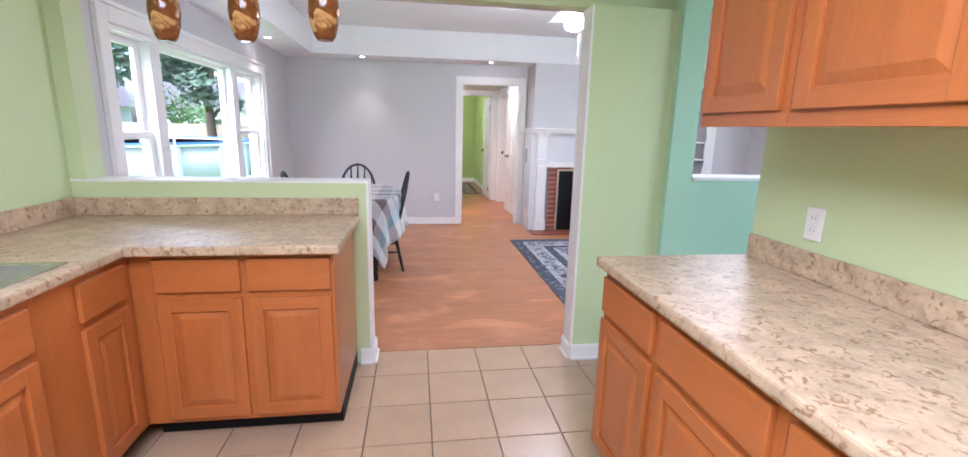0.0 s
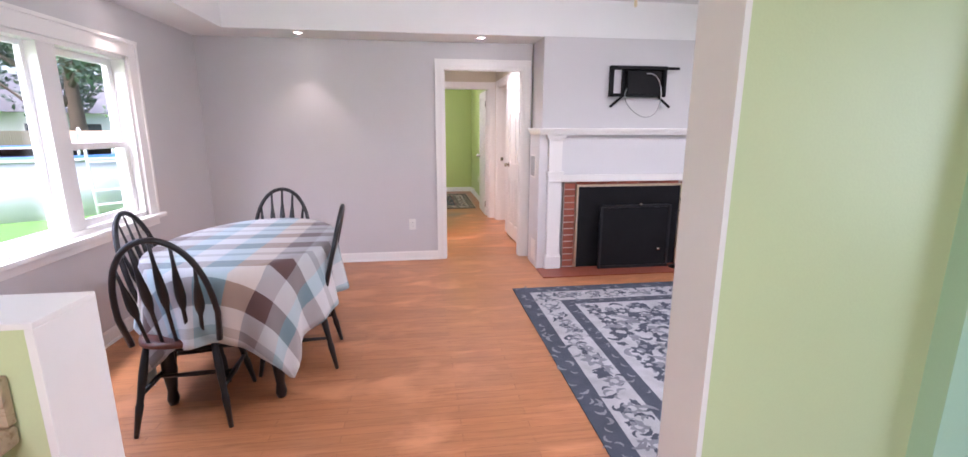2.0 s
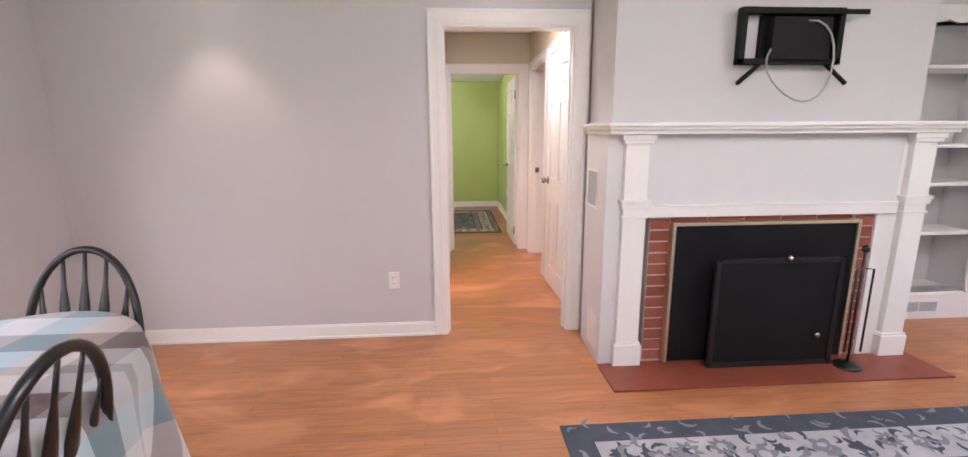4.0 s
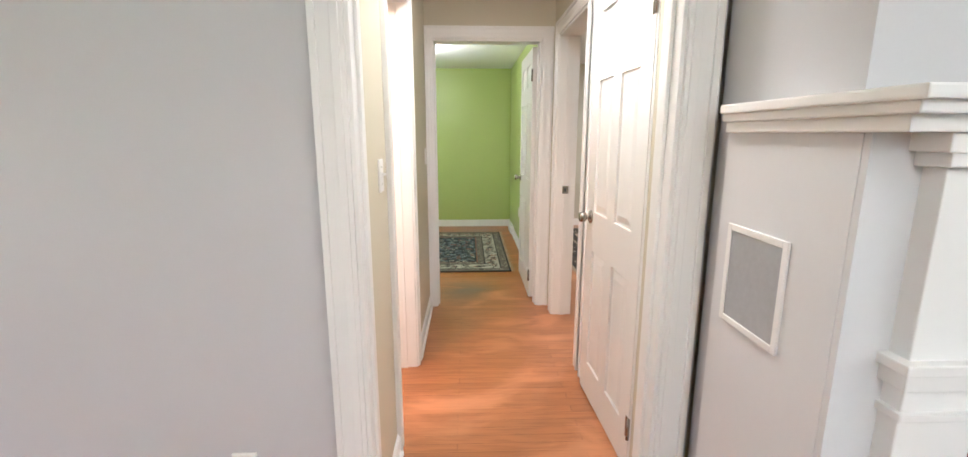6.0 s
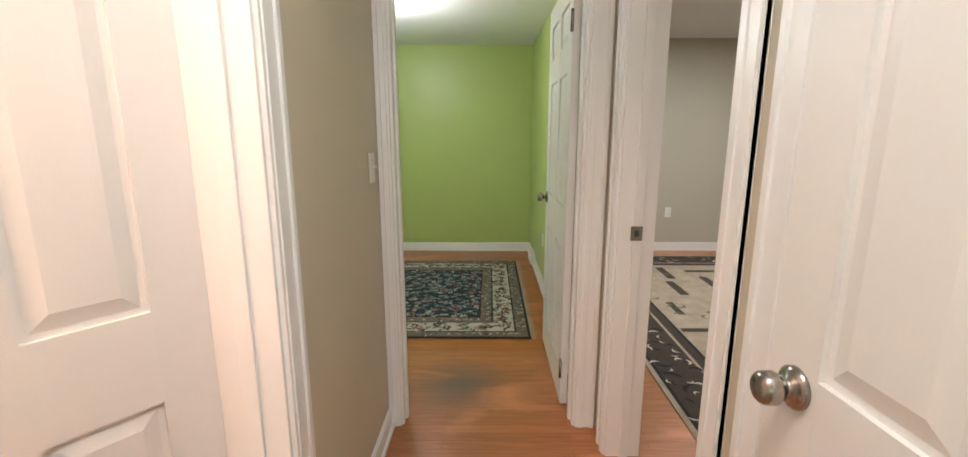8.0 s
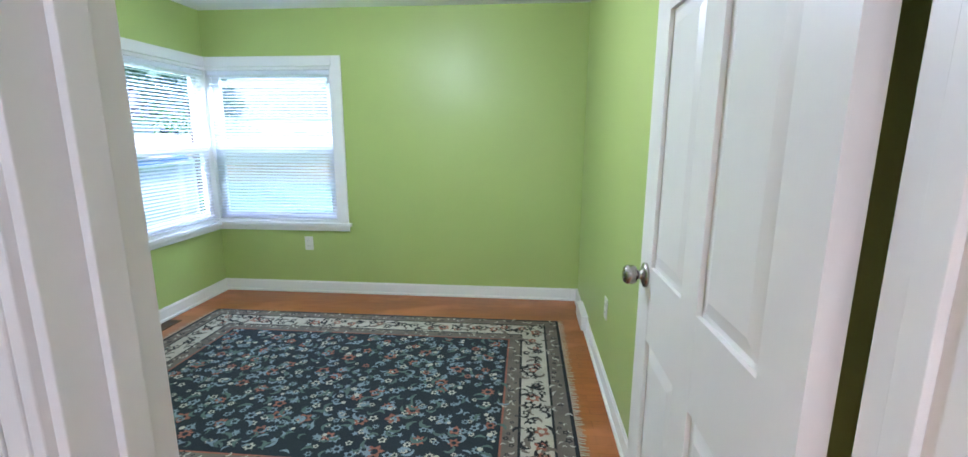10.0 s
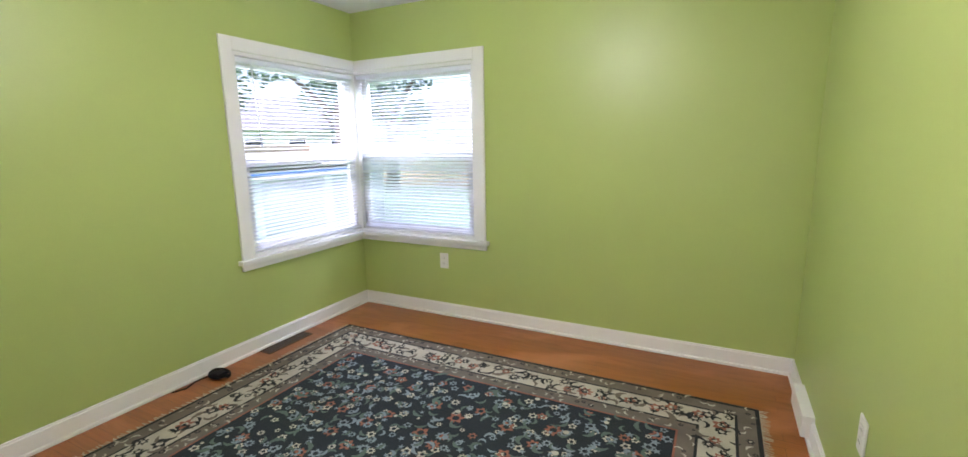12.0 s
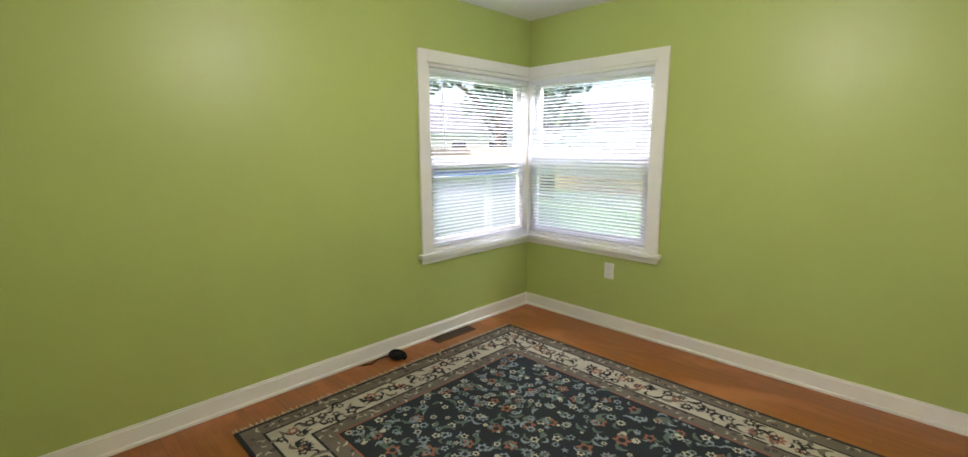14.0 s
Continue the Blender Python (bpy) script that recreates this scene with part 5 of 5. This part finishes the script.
def flower(verts, faces, x, y, z, s, rnd):
    """A rosette: petals round a hole."""
    n_ = rnd.choice((5, 6, 8))
    a0 = rnd.uniform(0, 6.28)
    base = len(verts)
    m = n_ * 4
    for k in range(m):
        a = a0 + 2 * math.pi * k / m
        ro = s * (0.78 + 0.22 * math.cos(n_ * 2 * math.pi * k / m))
        verts.append((x + ro * math.cos(a), y + ro * math.sin(a), z))
        verts.append((x + s * 0.38 * math.cos(a), y + s * 0.38 * math.sin(a), z))
    for k in range(m):
        j = (k + 1) % m
        faces.append((base + 2 * k, base + 2 * j, base + 2 * j + 1, base + 2 * k + 1))


def disc(verts, faces, x, y, z, s, rnd):
    base = len(verts)
    for k in range(9):
        a = 2 * math.pi * k / 9
        verts.append((x + s * math.cos(a), y + s * math.sin(a), z))
    faces.append(tuple(range(base, base + 9)))


def leafy(verts, faces, x, y, z, s, rnd):
    """A curled vine with two leaves."""
    a0, turn = rnd.uniform(0, 6.28), rnd.choice((-1, 1)) * rnd.uniform(1.5, 3.4)
    px, py = x, y
    base = len(verts)
    m = 9
    for k in range(m):
        u = k / (m - 1)
        a = a0 + turn * u
        wdt = s * (0.10 + 0.20 * math.sin(math.pi * u) * (1 if k % 4 else 1.6))
        nx, ny = -math.sin(a), math.cos(a)
        verts.append((px + nx * wdt, py + ny * wdt, z))
        verts.append((px - nx * wdt, py - ny * wdt, z))
        px += math.cos(a) * s * 0.34
        py += math.sin(a) * s * 0.34
    for k in range(m - 1):
        i = base + 2 * k
        faces.append((i, i + 2, i + 3, i + 1))


def blotch(verts, faces, x, y, z, s, rnd):
    """A ragged worn blossom."""
    base = len(verts)
    a0, st = rnd.uniform(0, 6.28), rnd.uniform(0.5, 0.9)
    for k in range(18):
        a = 2 * math.pi * k / 18
        ro = s * (0.72 + 0.2 * math.cos(5 * a) + rnd.uniform(-0.12, 0.12))
        u, v = ro * math.cos(a), ro * st * math.sin(a)
        verts.append((x + u * math.cos(a0) - v * math.sin(a0), y + u * math.sin(a0) + v * math.cos(a0), z))
    faces.append(tuple(range(base, base + 18)))


def starry(verts, faces, x, y, z, s, rnd):
    base = len(verts)
    a0 = rnd.uniform(0, 6.28)
    for k in range(10):
        a = a0 + 2 * math.pi * k / 10
        ro = s if k % 2 == 0 else s * 0.42
        verts.append((x + ro * math.cos(a), y + ro * math.sin(a), z))
    faces.append(tuple(range(base, base + 10)))


def dash(verts, faces, x, y, z, s, rnd):
    """A straight bar along or across the weave."""
    u, v = (s * 1.15, s * 0.24) if rnd.random() < 0.6 else (s * 0.24, s * 1.15)
    b_ = len(verts)
    verts += [(x - u, y - v, z), (x + u, y - v, z), (x + u, y + v, z), (x - u, y + v, z)]
    faces.append((b_, b_ + 1, b_ + 2, b_ + 3))


def yarn(name, c, vary=0.25):
    return mat(name, c, 0.95, vary, 9, 260, 0.5)


NAVY, CREAMY, TAUPEY = yarn("navy_yarn", (0.012, 0.019, 0.027)), yarn("cream_yarn", (0.50, 0.46, 0.37)), yarn("taupe_yarn", (0.16, 0.13, 0.105))
RUSTY, BLUEY, GREENY, INKY = yarn("rust_yarn", (0.30, 0.11, 0.07)), yarn("blue_yarn", (0.22, 0.27, 0.30)), yarn("sage_yarn", (0.10, 0.14, 0.12)), yarn("ink_yarn", (0.012, 0.014, 0.018))
rug("rug", "dark blue floral oriental rug with a cream border", -1.188, 1.385, 10.28, 12.18,
    [(0.018, INKY), (0.075, TAUPEY), (0.012, INKY), (0.145, CREAMY), (0.012, INKY), (0.07, TAUPEY), (0.01, RUSTY)], NAVY,
    [(CREAMY, 190, 0.022, flower, (0.34, 9)), (RUSTY, 70, 0.036, flower, (0.35, 9)), (BLUEY, 210, 0.026, flower, (0.34, 9)), (BLUEY, 150, 0.021, starry, (0.34, 9)), (GREENY, 260, 0.028, leafy, (0.34, 9)),
     (BLUEY, 170, 0.022, leafy, (0.34, 9)), (CREAMY, 60, 0.012, disc, (0.34, 9)), (TAUPEY, 330, 0.036, leafy, (0.100, 0.260)), (INKY, 240, 0.026, leafy, (0.10, 0.26)), (RUSTY, 44, 0.036, flower, (0.11, 0.25)), (INKY, 110, 0.032, flower, (0.105, 0.255)),
     (CREAMY, 200, 0.015, leafy, (0.018, 0.095)), (INKY, 100, 0.016, flower, (0.018, 0.095)), (CREAMY, 170, 0.014, leafy, (0.26, 0.335)), (INKY, 90, 0.014, flower, (0.26, 0.335))], 4, True)
SLATE, PALE, MIDG = yarn("slate_yarn", (0.06, 0.072, 0.10)), yarn("pale_grey_yarn", (0.43, 0.43, 0.46)), yarn("mid_grey_yarn", (0.21, 0.22, 0.25))
rug("rug", "slate and pale grey distressed oriental rug before the fireplace", 1.20, 4.70, 3.35, 5.90,
    [(0.13, SLATE), (0.012, PALE), (0.20, PALE), (0.012, SLATE), (0.085, SLATE), (0.012, PALE)], PALE,
    [(MIDG, 520, 0.075, leafy, (0.46, 9)), (SLATE, 520, 0.065, leafy, (0.46, 9)), (SLATE, 160, 0.07, blotch, (0.46, 9)), (MIDG, 220, 0.085, blotch, (0.46, 9)), (SLATE, 120, 0.085, flower, (0.46, 9)),
     (SLATE, 260, 0.034, leafy, (0.14, 0.345)), (SLATE, 90, 0.06, blotch, (0.14, 0.345)), (MIDG, 70, 0.075, flower, (0.14, 0.345)), (MIDG, 160, 0.036, leafy, (0.14, 0.345)), (MIDG, 200, 0.022, leafy, (0.355, 0.44)), (MIDG, 180, 0.03, leafy, (0.0, 0.13))], 5)
BEIGEY, UMBER = yarn("beige_yarn", (0.38, 0.31, 0.23)), yarn("umber_yarn", (0.055, 0.04, 0.03))
rug("rug", "beige patterned rug with a dark border in the guest room", 2.02, 4.70, 8.95, 12.42,
    [(0.03, BEIGEY), (0.02, INKY), (0.24, UMBER), (0.02, BEIGEY), (0.06, UMBER), (0.02, INKY)], BEIGEY,
    [(INKY, 260, 0.035, leafy, (0.05, 0.29)), (CREAMY, 150, 0.024, leafy, (0.05, 0.29)), (UMBER, 60, 0.17, dash, (0.40, 9)), (TAUPEY, 60, 0.04, leafy, (0.42, 9))], 6)

# ---- bedroom small things ----
v = thing("floor_register", "brown metal floor register along the wall", "air vent", (-1.41, 11.60, 0))
part("register_frame", boxes(((0, 0, 0.0), (0.10, 0.012, 0.005)), ((0, 0.338, 0.0), (0.10, 0.35, 0.005)), ((0, 0.012, 0), (0.012, 0.338, 0.005)), ((0.088, 0.012, 0), (0.10, 0.338, 0.005))), VENTB, v)
part("register_well", boxes(((0.012, 0.012, 0.0005), (0.088, 0.338, 0.0015))), SLOT, v)
for k in range(22):
    part("louvre", boxes(((0.012, 0.018 + k * 0.0145, 0.0015), (0.088, 0.022 + k * 0.0145, 0.004))), VENTB, v)
a = thing("power_adapter", "coiled black cable with a small power adapter on the floor", "cable", (-1.33, 11.28, 0))
part("adapter", boxes(((-0.035, -0.03, 0.0), (0.035, 0.03, 0.028)), bevel=0.006), BLACKM, a)
part("coiled_cable", tube([((0.062 + 0.006 * math.sin(3 * u)) * math.cos(u), (0.05 + 0.005 * math.cos(2 * u)) * math.sin(u), 0.007 + 0.0012 * u) for u in [0.3 * k for k in range(64)]], 0.004, 6), BLACKM, a)
part("loose_end", tube([(-0.05, -0.03, 0.006), (-0.06, -0.10, 0.005), (-0.03, -0.17, 0.005), (-0.055, -0.23, 0.006)], 0.004, 6), BLACKM, a)
j = thing("phone_jack_box", "white baseboard junction box under the side wall", "junction box", (BX1 - 0.028, 12.05, 0.02))
part("cover", boxes(((-0.02, -0.05, 0.0), (0.028, 0.26, 0.10)), bevel=0.004), WHITE, j)
s = thing("strike_plate", "nickel strike plate on the guest room door lining", "strike plate", (1.66, 9.131, 0.96))
part("plate", boxes(((-0.022, -0.003, -0.028), (0.022, 0.002, 0.028)), bevel=0.002), STEEL, s)
part("hole", boxes(((-0.008, -0.0036, -0.012), (0.008, -0.0025, 0.012))), SLOT, s)

# ---- outdoors ----
G = -0.45
struct("ground", boxes(((-300, -300, G - 0.5), (300, 300, G))), LAWN, "green lawn reaching to the distance")
struct("road", boxes(((22, -200, G), (27, 200, G + 0.02))), ROADM, "pale asphalt street")


def leaf_cloud(rnd, centres, count, size):
    verts, faces = [], []
    for _ in range(count):
        c_, r_ = rnd.choice(centres)
        while True:
            p = Vector((rnd.uniform(-1, 1), rnd.uniform(-1, 1), rnd.uniform(-1, 1)))
            if 0.15 < p.length < 1:
                break
        p = Vector(c_) + p * r_
        d1 = Vector((rnd.gauss(0, 1), rnd.gauss(0, 1), rnd.gauss(0, 0.6))).normalized()
        d2 = d1.orthogonal().normalized()
        s_ = size * rnd.uniform(0.6, 1.3)
        b_ = len(verts)
        verts += [tuple(p - d1 * s_), tuple(p + d2 * s_ * 0.5), tuple(p + d1 * s_), tuple(p - d2 * s_ * 0.5)]
        faces.append((b_, b_ + 1, b_ + 2, b_ + 3))
    return verts, faces


def tree(at, h, spread, seed, label, leaves=2600, size=0.16, material=None):
    rnd = random.Random(seed)
    t_ = thing("tree", label, "tree", (at[0], at[1], G), 0, "trees round the house")
    bm = tube([(0, 0, -0.05), (0.05, 0.02, h * 0.2), (0.0, 0.08, h * 0.45), (0.1, 0.0, h * 0.8)], [h * 0.045, h * 0.032, h * 0.024, h * 0.008], 10)
    centres = []
    for k in range(11):
        a_ = 2 * math.pi * k / 11 + rnd.uniform(-0.3, 0.3)
        z_ = h * rnd.uniform(0.25, 0.6)
        e = Vector((math.cos(a_) * spread * rnd.uniform(0.5, 0.95), math.sin(a_) * spread * rnd.uniform(0.5, 0.95), min(h * 0.95, z_ + h * rnd.uniform(0.08, 0.35))))
        tube([(0, 0.04, z_), Vector((0, 0, z_)).lerp(e, 0.5) + Vector((0, 0, 0.2)), e], [h * 0.016, h * 0.011, h * 0.004], 6, bm=bm)
        centres.append((e, spread * rnd.uniform(0.28, 0.45)))
    centres += [((rnd.uniform(-0.3, 0.3) * spread, rnd.uniform(-0.3, 0.3) * spread, h * rnd.uniform(0.6, 0.95)), spread * 0.4) for _ in range(5)]
    part("trunk", bm, BARK, t_)
    v_, f_ = leaf_cloud(rnd, centres, leaves, size)
    me_ = bpy.data.meshes.new("crown")
    me_.from_pydata(v_, [], f_)
    me_.materials.append(material or LEAF)
    ob = new("crown", me_)
    ob.parent = t_
    return t_


def bush(at, r, seed, label, material=None, leaves=1500):
    rnd = random.Random(seed)
    t_ = thing("bush", label, "bush", (at[0], at[1], G), 0, "bushes in the garden")
    part("stems", tube([(0, 0, -0.02), (0.02, 0, r * 0.6), (0, 0.03, r * 1.1)], [0.04, 0.03, 0.01], 6), BARK, t_)
    cs = [((rnd.uniform(-0.6, 0.6) * r, rnd.uniform(-0.6, 0.6) * r, r * rnd.uniform(0.4, 1.2)), r * 0.55) for _ in range(7)]
    v_, f_ = leaf_cloud(rnd, cs, leaves, 0.10)
    me_ = bpy.data.meshes.new("foliage")
    me_.from_pydata(v_, [], f_)
    me_.materials.append(material or LEAF2)
    ob = new("foliage", me_)
    ob.parent = t_
    return t_


tree((-16.6, 28.5), 10.5, 4.6, 11, "broad leafy shade tree behind the fence", 9000, 0.17)
tree((-3.3, 22.5), 4.4, 1.3, 12, "dark leafy tree in a neighbouring garden", 2600, 0.15)
tree((-24, 24), 9.0, 3.6, 13, "tall leafy tree beside the pool fence", 5000, 0.17)
bush((-12.4, 28.6), 2.3, 14, "rounded green bush behind the fence")
tree((-21, 33), 8.5, 2.8, 21, "leafy garden tree outside the corner window", 2600, 0.16)
tree((-9.0, 22.8), 6.3, 1.7, 22, "leafy garden tree outside the corner window", 2600, 0.16)
tree((-4.5, 33), 6.5, 3.0, 23, "leafy garden tree outside the corner window", 2400, 0.16)
for k, (x, y) in enumerate(((34, 10), (33, 17), (36, 24), (33, 31), (35, 3), (38, 38))):
    tree((x, y), 9.5 + (k % 3), 4.4, 31 + k, "dense green tree across the street", 3200, 0.24)
for k, (x, y) in enumerate(((30.5, 13), (30.8, 20), (31, 27), (30.5, 7))):
    bush((x, y), 3.0, 41 + k, "green hedge bush across the street", LEAF, 2600)
tree((5.6, 16.0), 4.6, 1.7, 51, "bright green tree close outside the guest room", 4200, 0.09, LEAF2)
bush((4.6, 14.6), 1.7, 52, "bright green bush close outside the guest room", None, 2600)

f = thing("garden_fence", "tan wooden board fence behind the pool", "fence", (-15.5, 0, G))
me = bpy.data.meshes.new("board")
bm = boxes(((-0.012, 0.004, 0.05), (0.012, 0.286, 1.75)), bevel=0.004)
bm.to_mesh(me)
bm.free()
me.materials.append(FENCE)
for k in range(94):
    b = new("board", me)
    b.location = (0, -2 + k * 0.29, 0)
    b.parent = f
for k in range(46):
    b = new("board", me)
    b.rotation_euler = (0, 0, radians(90))
    b.location = (0.3 + k * 0.29, 25.2, 0)
    b.parent = f
for z in (0.4, 1.4):
    part("rail", boxes(((0.0, 25.214, z), (13.3, 25.25, z + 0.09))), FENCE, f)
    part("rail", boxes(((-0.05, -2, z), (-0.014, 25.2, z + 0.09))), FENCE, f)

p = thing("swimming_pool", "round above-ground pool with pale steel walls and a blue liner edge", "swimming pool", (-9.8, 16.2, G))
R = 4.4
bm = lathe([(R, 0.0), (R, 1.20), (R - 0.04, 1.20), (R - 0.04, 0.2)], 64)
part("pool_wall", bm, POOLW, p)
part("top_rail", lathe([(R + 0.07, 1.19), (R + 0.08, 1.23), (R - 0.1, 1.235), (R - 0.1, 1.19)], 64), POOLT, p)
part("liner_edge", lathe([(R - 0.05, 1.0), (R - 0.05, 1.30), (R - 0.09, 1.30), (R - 0.09, 1.0)], 64), POOLB, p, "dark blue liner edge")
for k in range(20):
    a_ = 2 * math.pi * k / 20
    bm = boxes(((R, -0.09, 0.0), (R + 0.06, 0.09, 1.19)), bevel=0.01)
    bm.transform(Matrix.Rotation(a_, 4, "Z"))
    part("upright", bm, POOLT, p)
l = thing("pool_ladder", "white pool ladder leaning over the rail", "ladder", (-6.45, 13.2, G), -42)
for y in (-0.3, 0.3):
    part("side_rail", tube([(0.35, y, 0), (0.16, y, 1.7), (0.0, y, 1.85), (-0.15, y, 1.7), (-0.25, y, 1.0)], 0.03, 8), POOLT, l)
for k in range(5):
    u = 0.25 + k * 0.3
    part("rung", boxes(((0.30 - u * 0.11, -0.3, u), (0.38 - u * 0.11, 0.3, u + 0.04))), POOLT, l)


def house(at, turn, size, label, wallm):
    h_ = thing("house", label, "house", (at[0], at[1], G), turn, "neighbouring houses")
    w_, d_, z_ = size
    part("wall", boxes(((-w_ / 2, -d_ / 2, 0), (w_ / 2, d_ / 2, z_))), wallm, h_)
    bm = bmesh.new()
    pr = [(-w_ / 2 - 0.4, -d_ / 2 - 0.4, z_), (-w_ / 2 - 0.4, d_ / 2 + 0.4, z_), (-w_ / 2 - 0.4, 0, z_ + d_ * 0.32), (w_ / 2 + 0.4, -d_ / 2 - 0.4, z_), (w_ / 2 + 0.4, d_ / 2 + 0.4, z_), (w_ / 2 + 0.4, 0, z_ + d_ * 0.32)]
    vs = [bm.verts.new(q) for q in pr]
    for q in ((0, 1, 2), (3, 5, 4), (0, 2, 5, 3), (1, 4, 5, 2), (0, 3, 4, 1)):
        bm.faces.new([vs[i] for i in q])
    bmesh.ops.recalc_face_normals(bm, faces=bm.faces)
    part("roof", bm, ROOF, h_)
    for k in range(4):
        x = -w_ / 2 + w_ * (k + 0.5) / 4
        wd = part("window", boxes(((x - 0.6, -d_ / 2 - 0.05, 1.0), (x + 0.6, -d_ / 2 + 0.02, 2.2))), WHITE, h_)
        part("pane", boxes(((x - 0.52, -d_ / 2 - 0.06, 1.08), (x + 0.52, -d_ / 2 - 0.04, 2.12))), DARKPANE, wd)
    return h_


house((-38, 24), 90, (16, 9, 3.0), "white neighbouring house with a grey roof beyond the fence", SIDING)
house((-18, 52), 25, (14, 9, 3.0), "white neighbouring house with a grey roof beyond the fence", SIDING)
house((-27, 37), 45, (11, 8, 2.8), "low white house with a grey gable roof", SIDING)

# ---- floor tiles of the kitchen ----
kf = bpy.data.objects["floor_kitchen"]
me = bpy.data.meshes.new("tile")
bm = boxes(((-0.1495, -0.1495, -0.012), (0.1495, 0.1495, 0.0)), bevel=0.002)
bm.to_mesh(me)
bm.free()
me.materials.append(TILE)
for i in range(-6, 11):
    for k in range(0, 13):
        x, y = 0.066 + 0.305 * (i + 0.5), 2.955 - 0.305 * (k + 0.5)
        if x < KX0 or x > 3.2:
            continue
        b = new("tile", me)
        b.location = (x, y, 0)
        b.parent = kf
struct("trim_threshold", boxes(((-0.23, 2.945, 0.0), (0.91, 2.975, 0.004)), bevel=0.001), OAK)
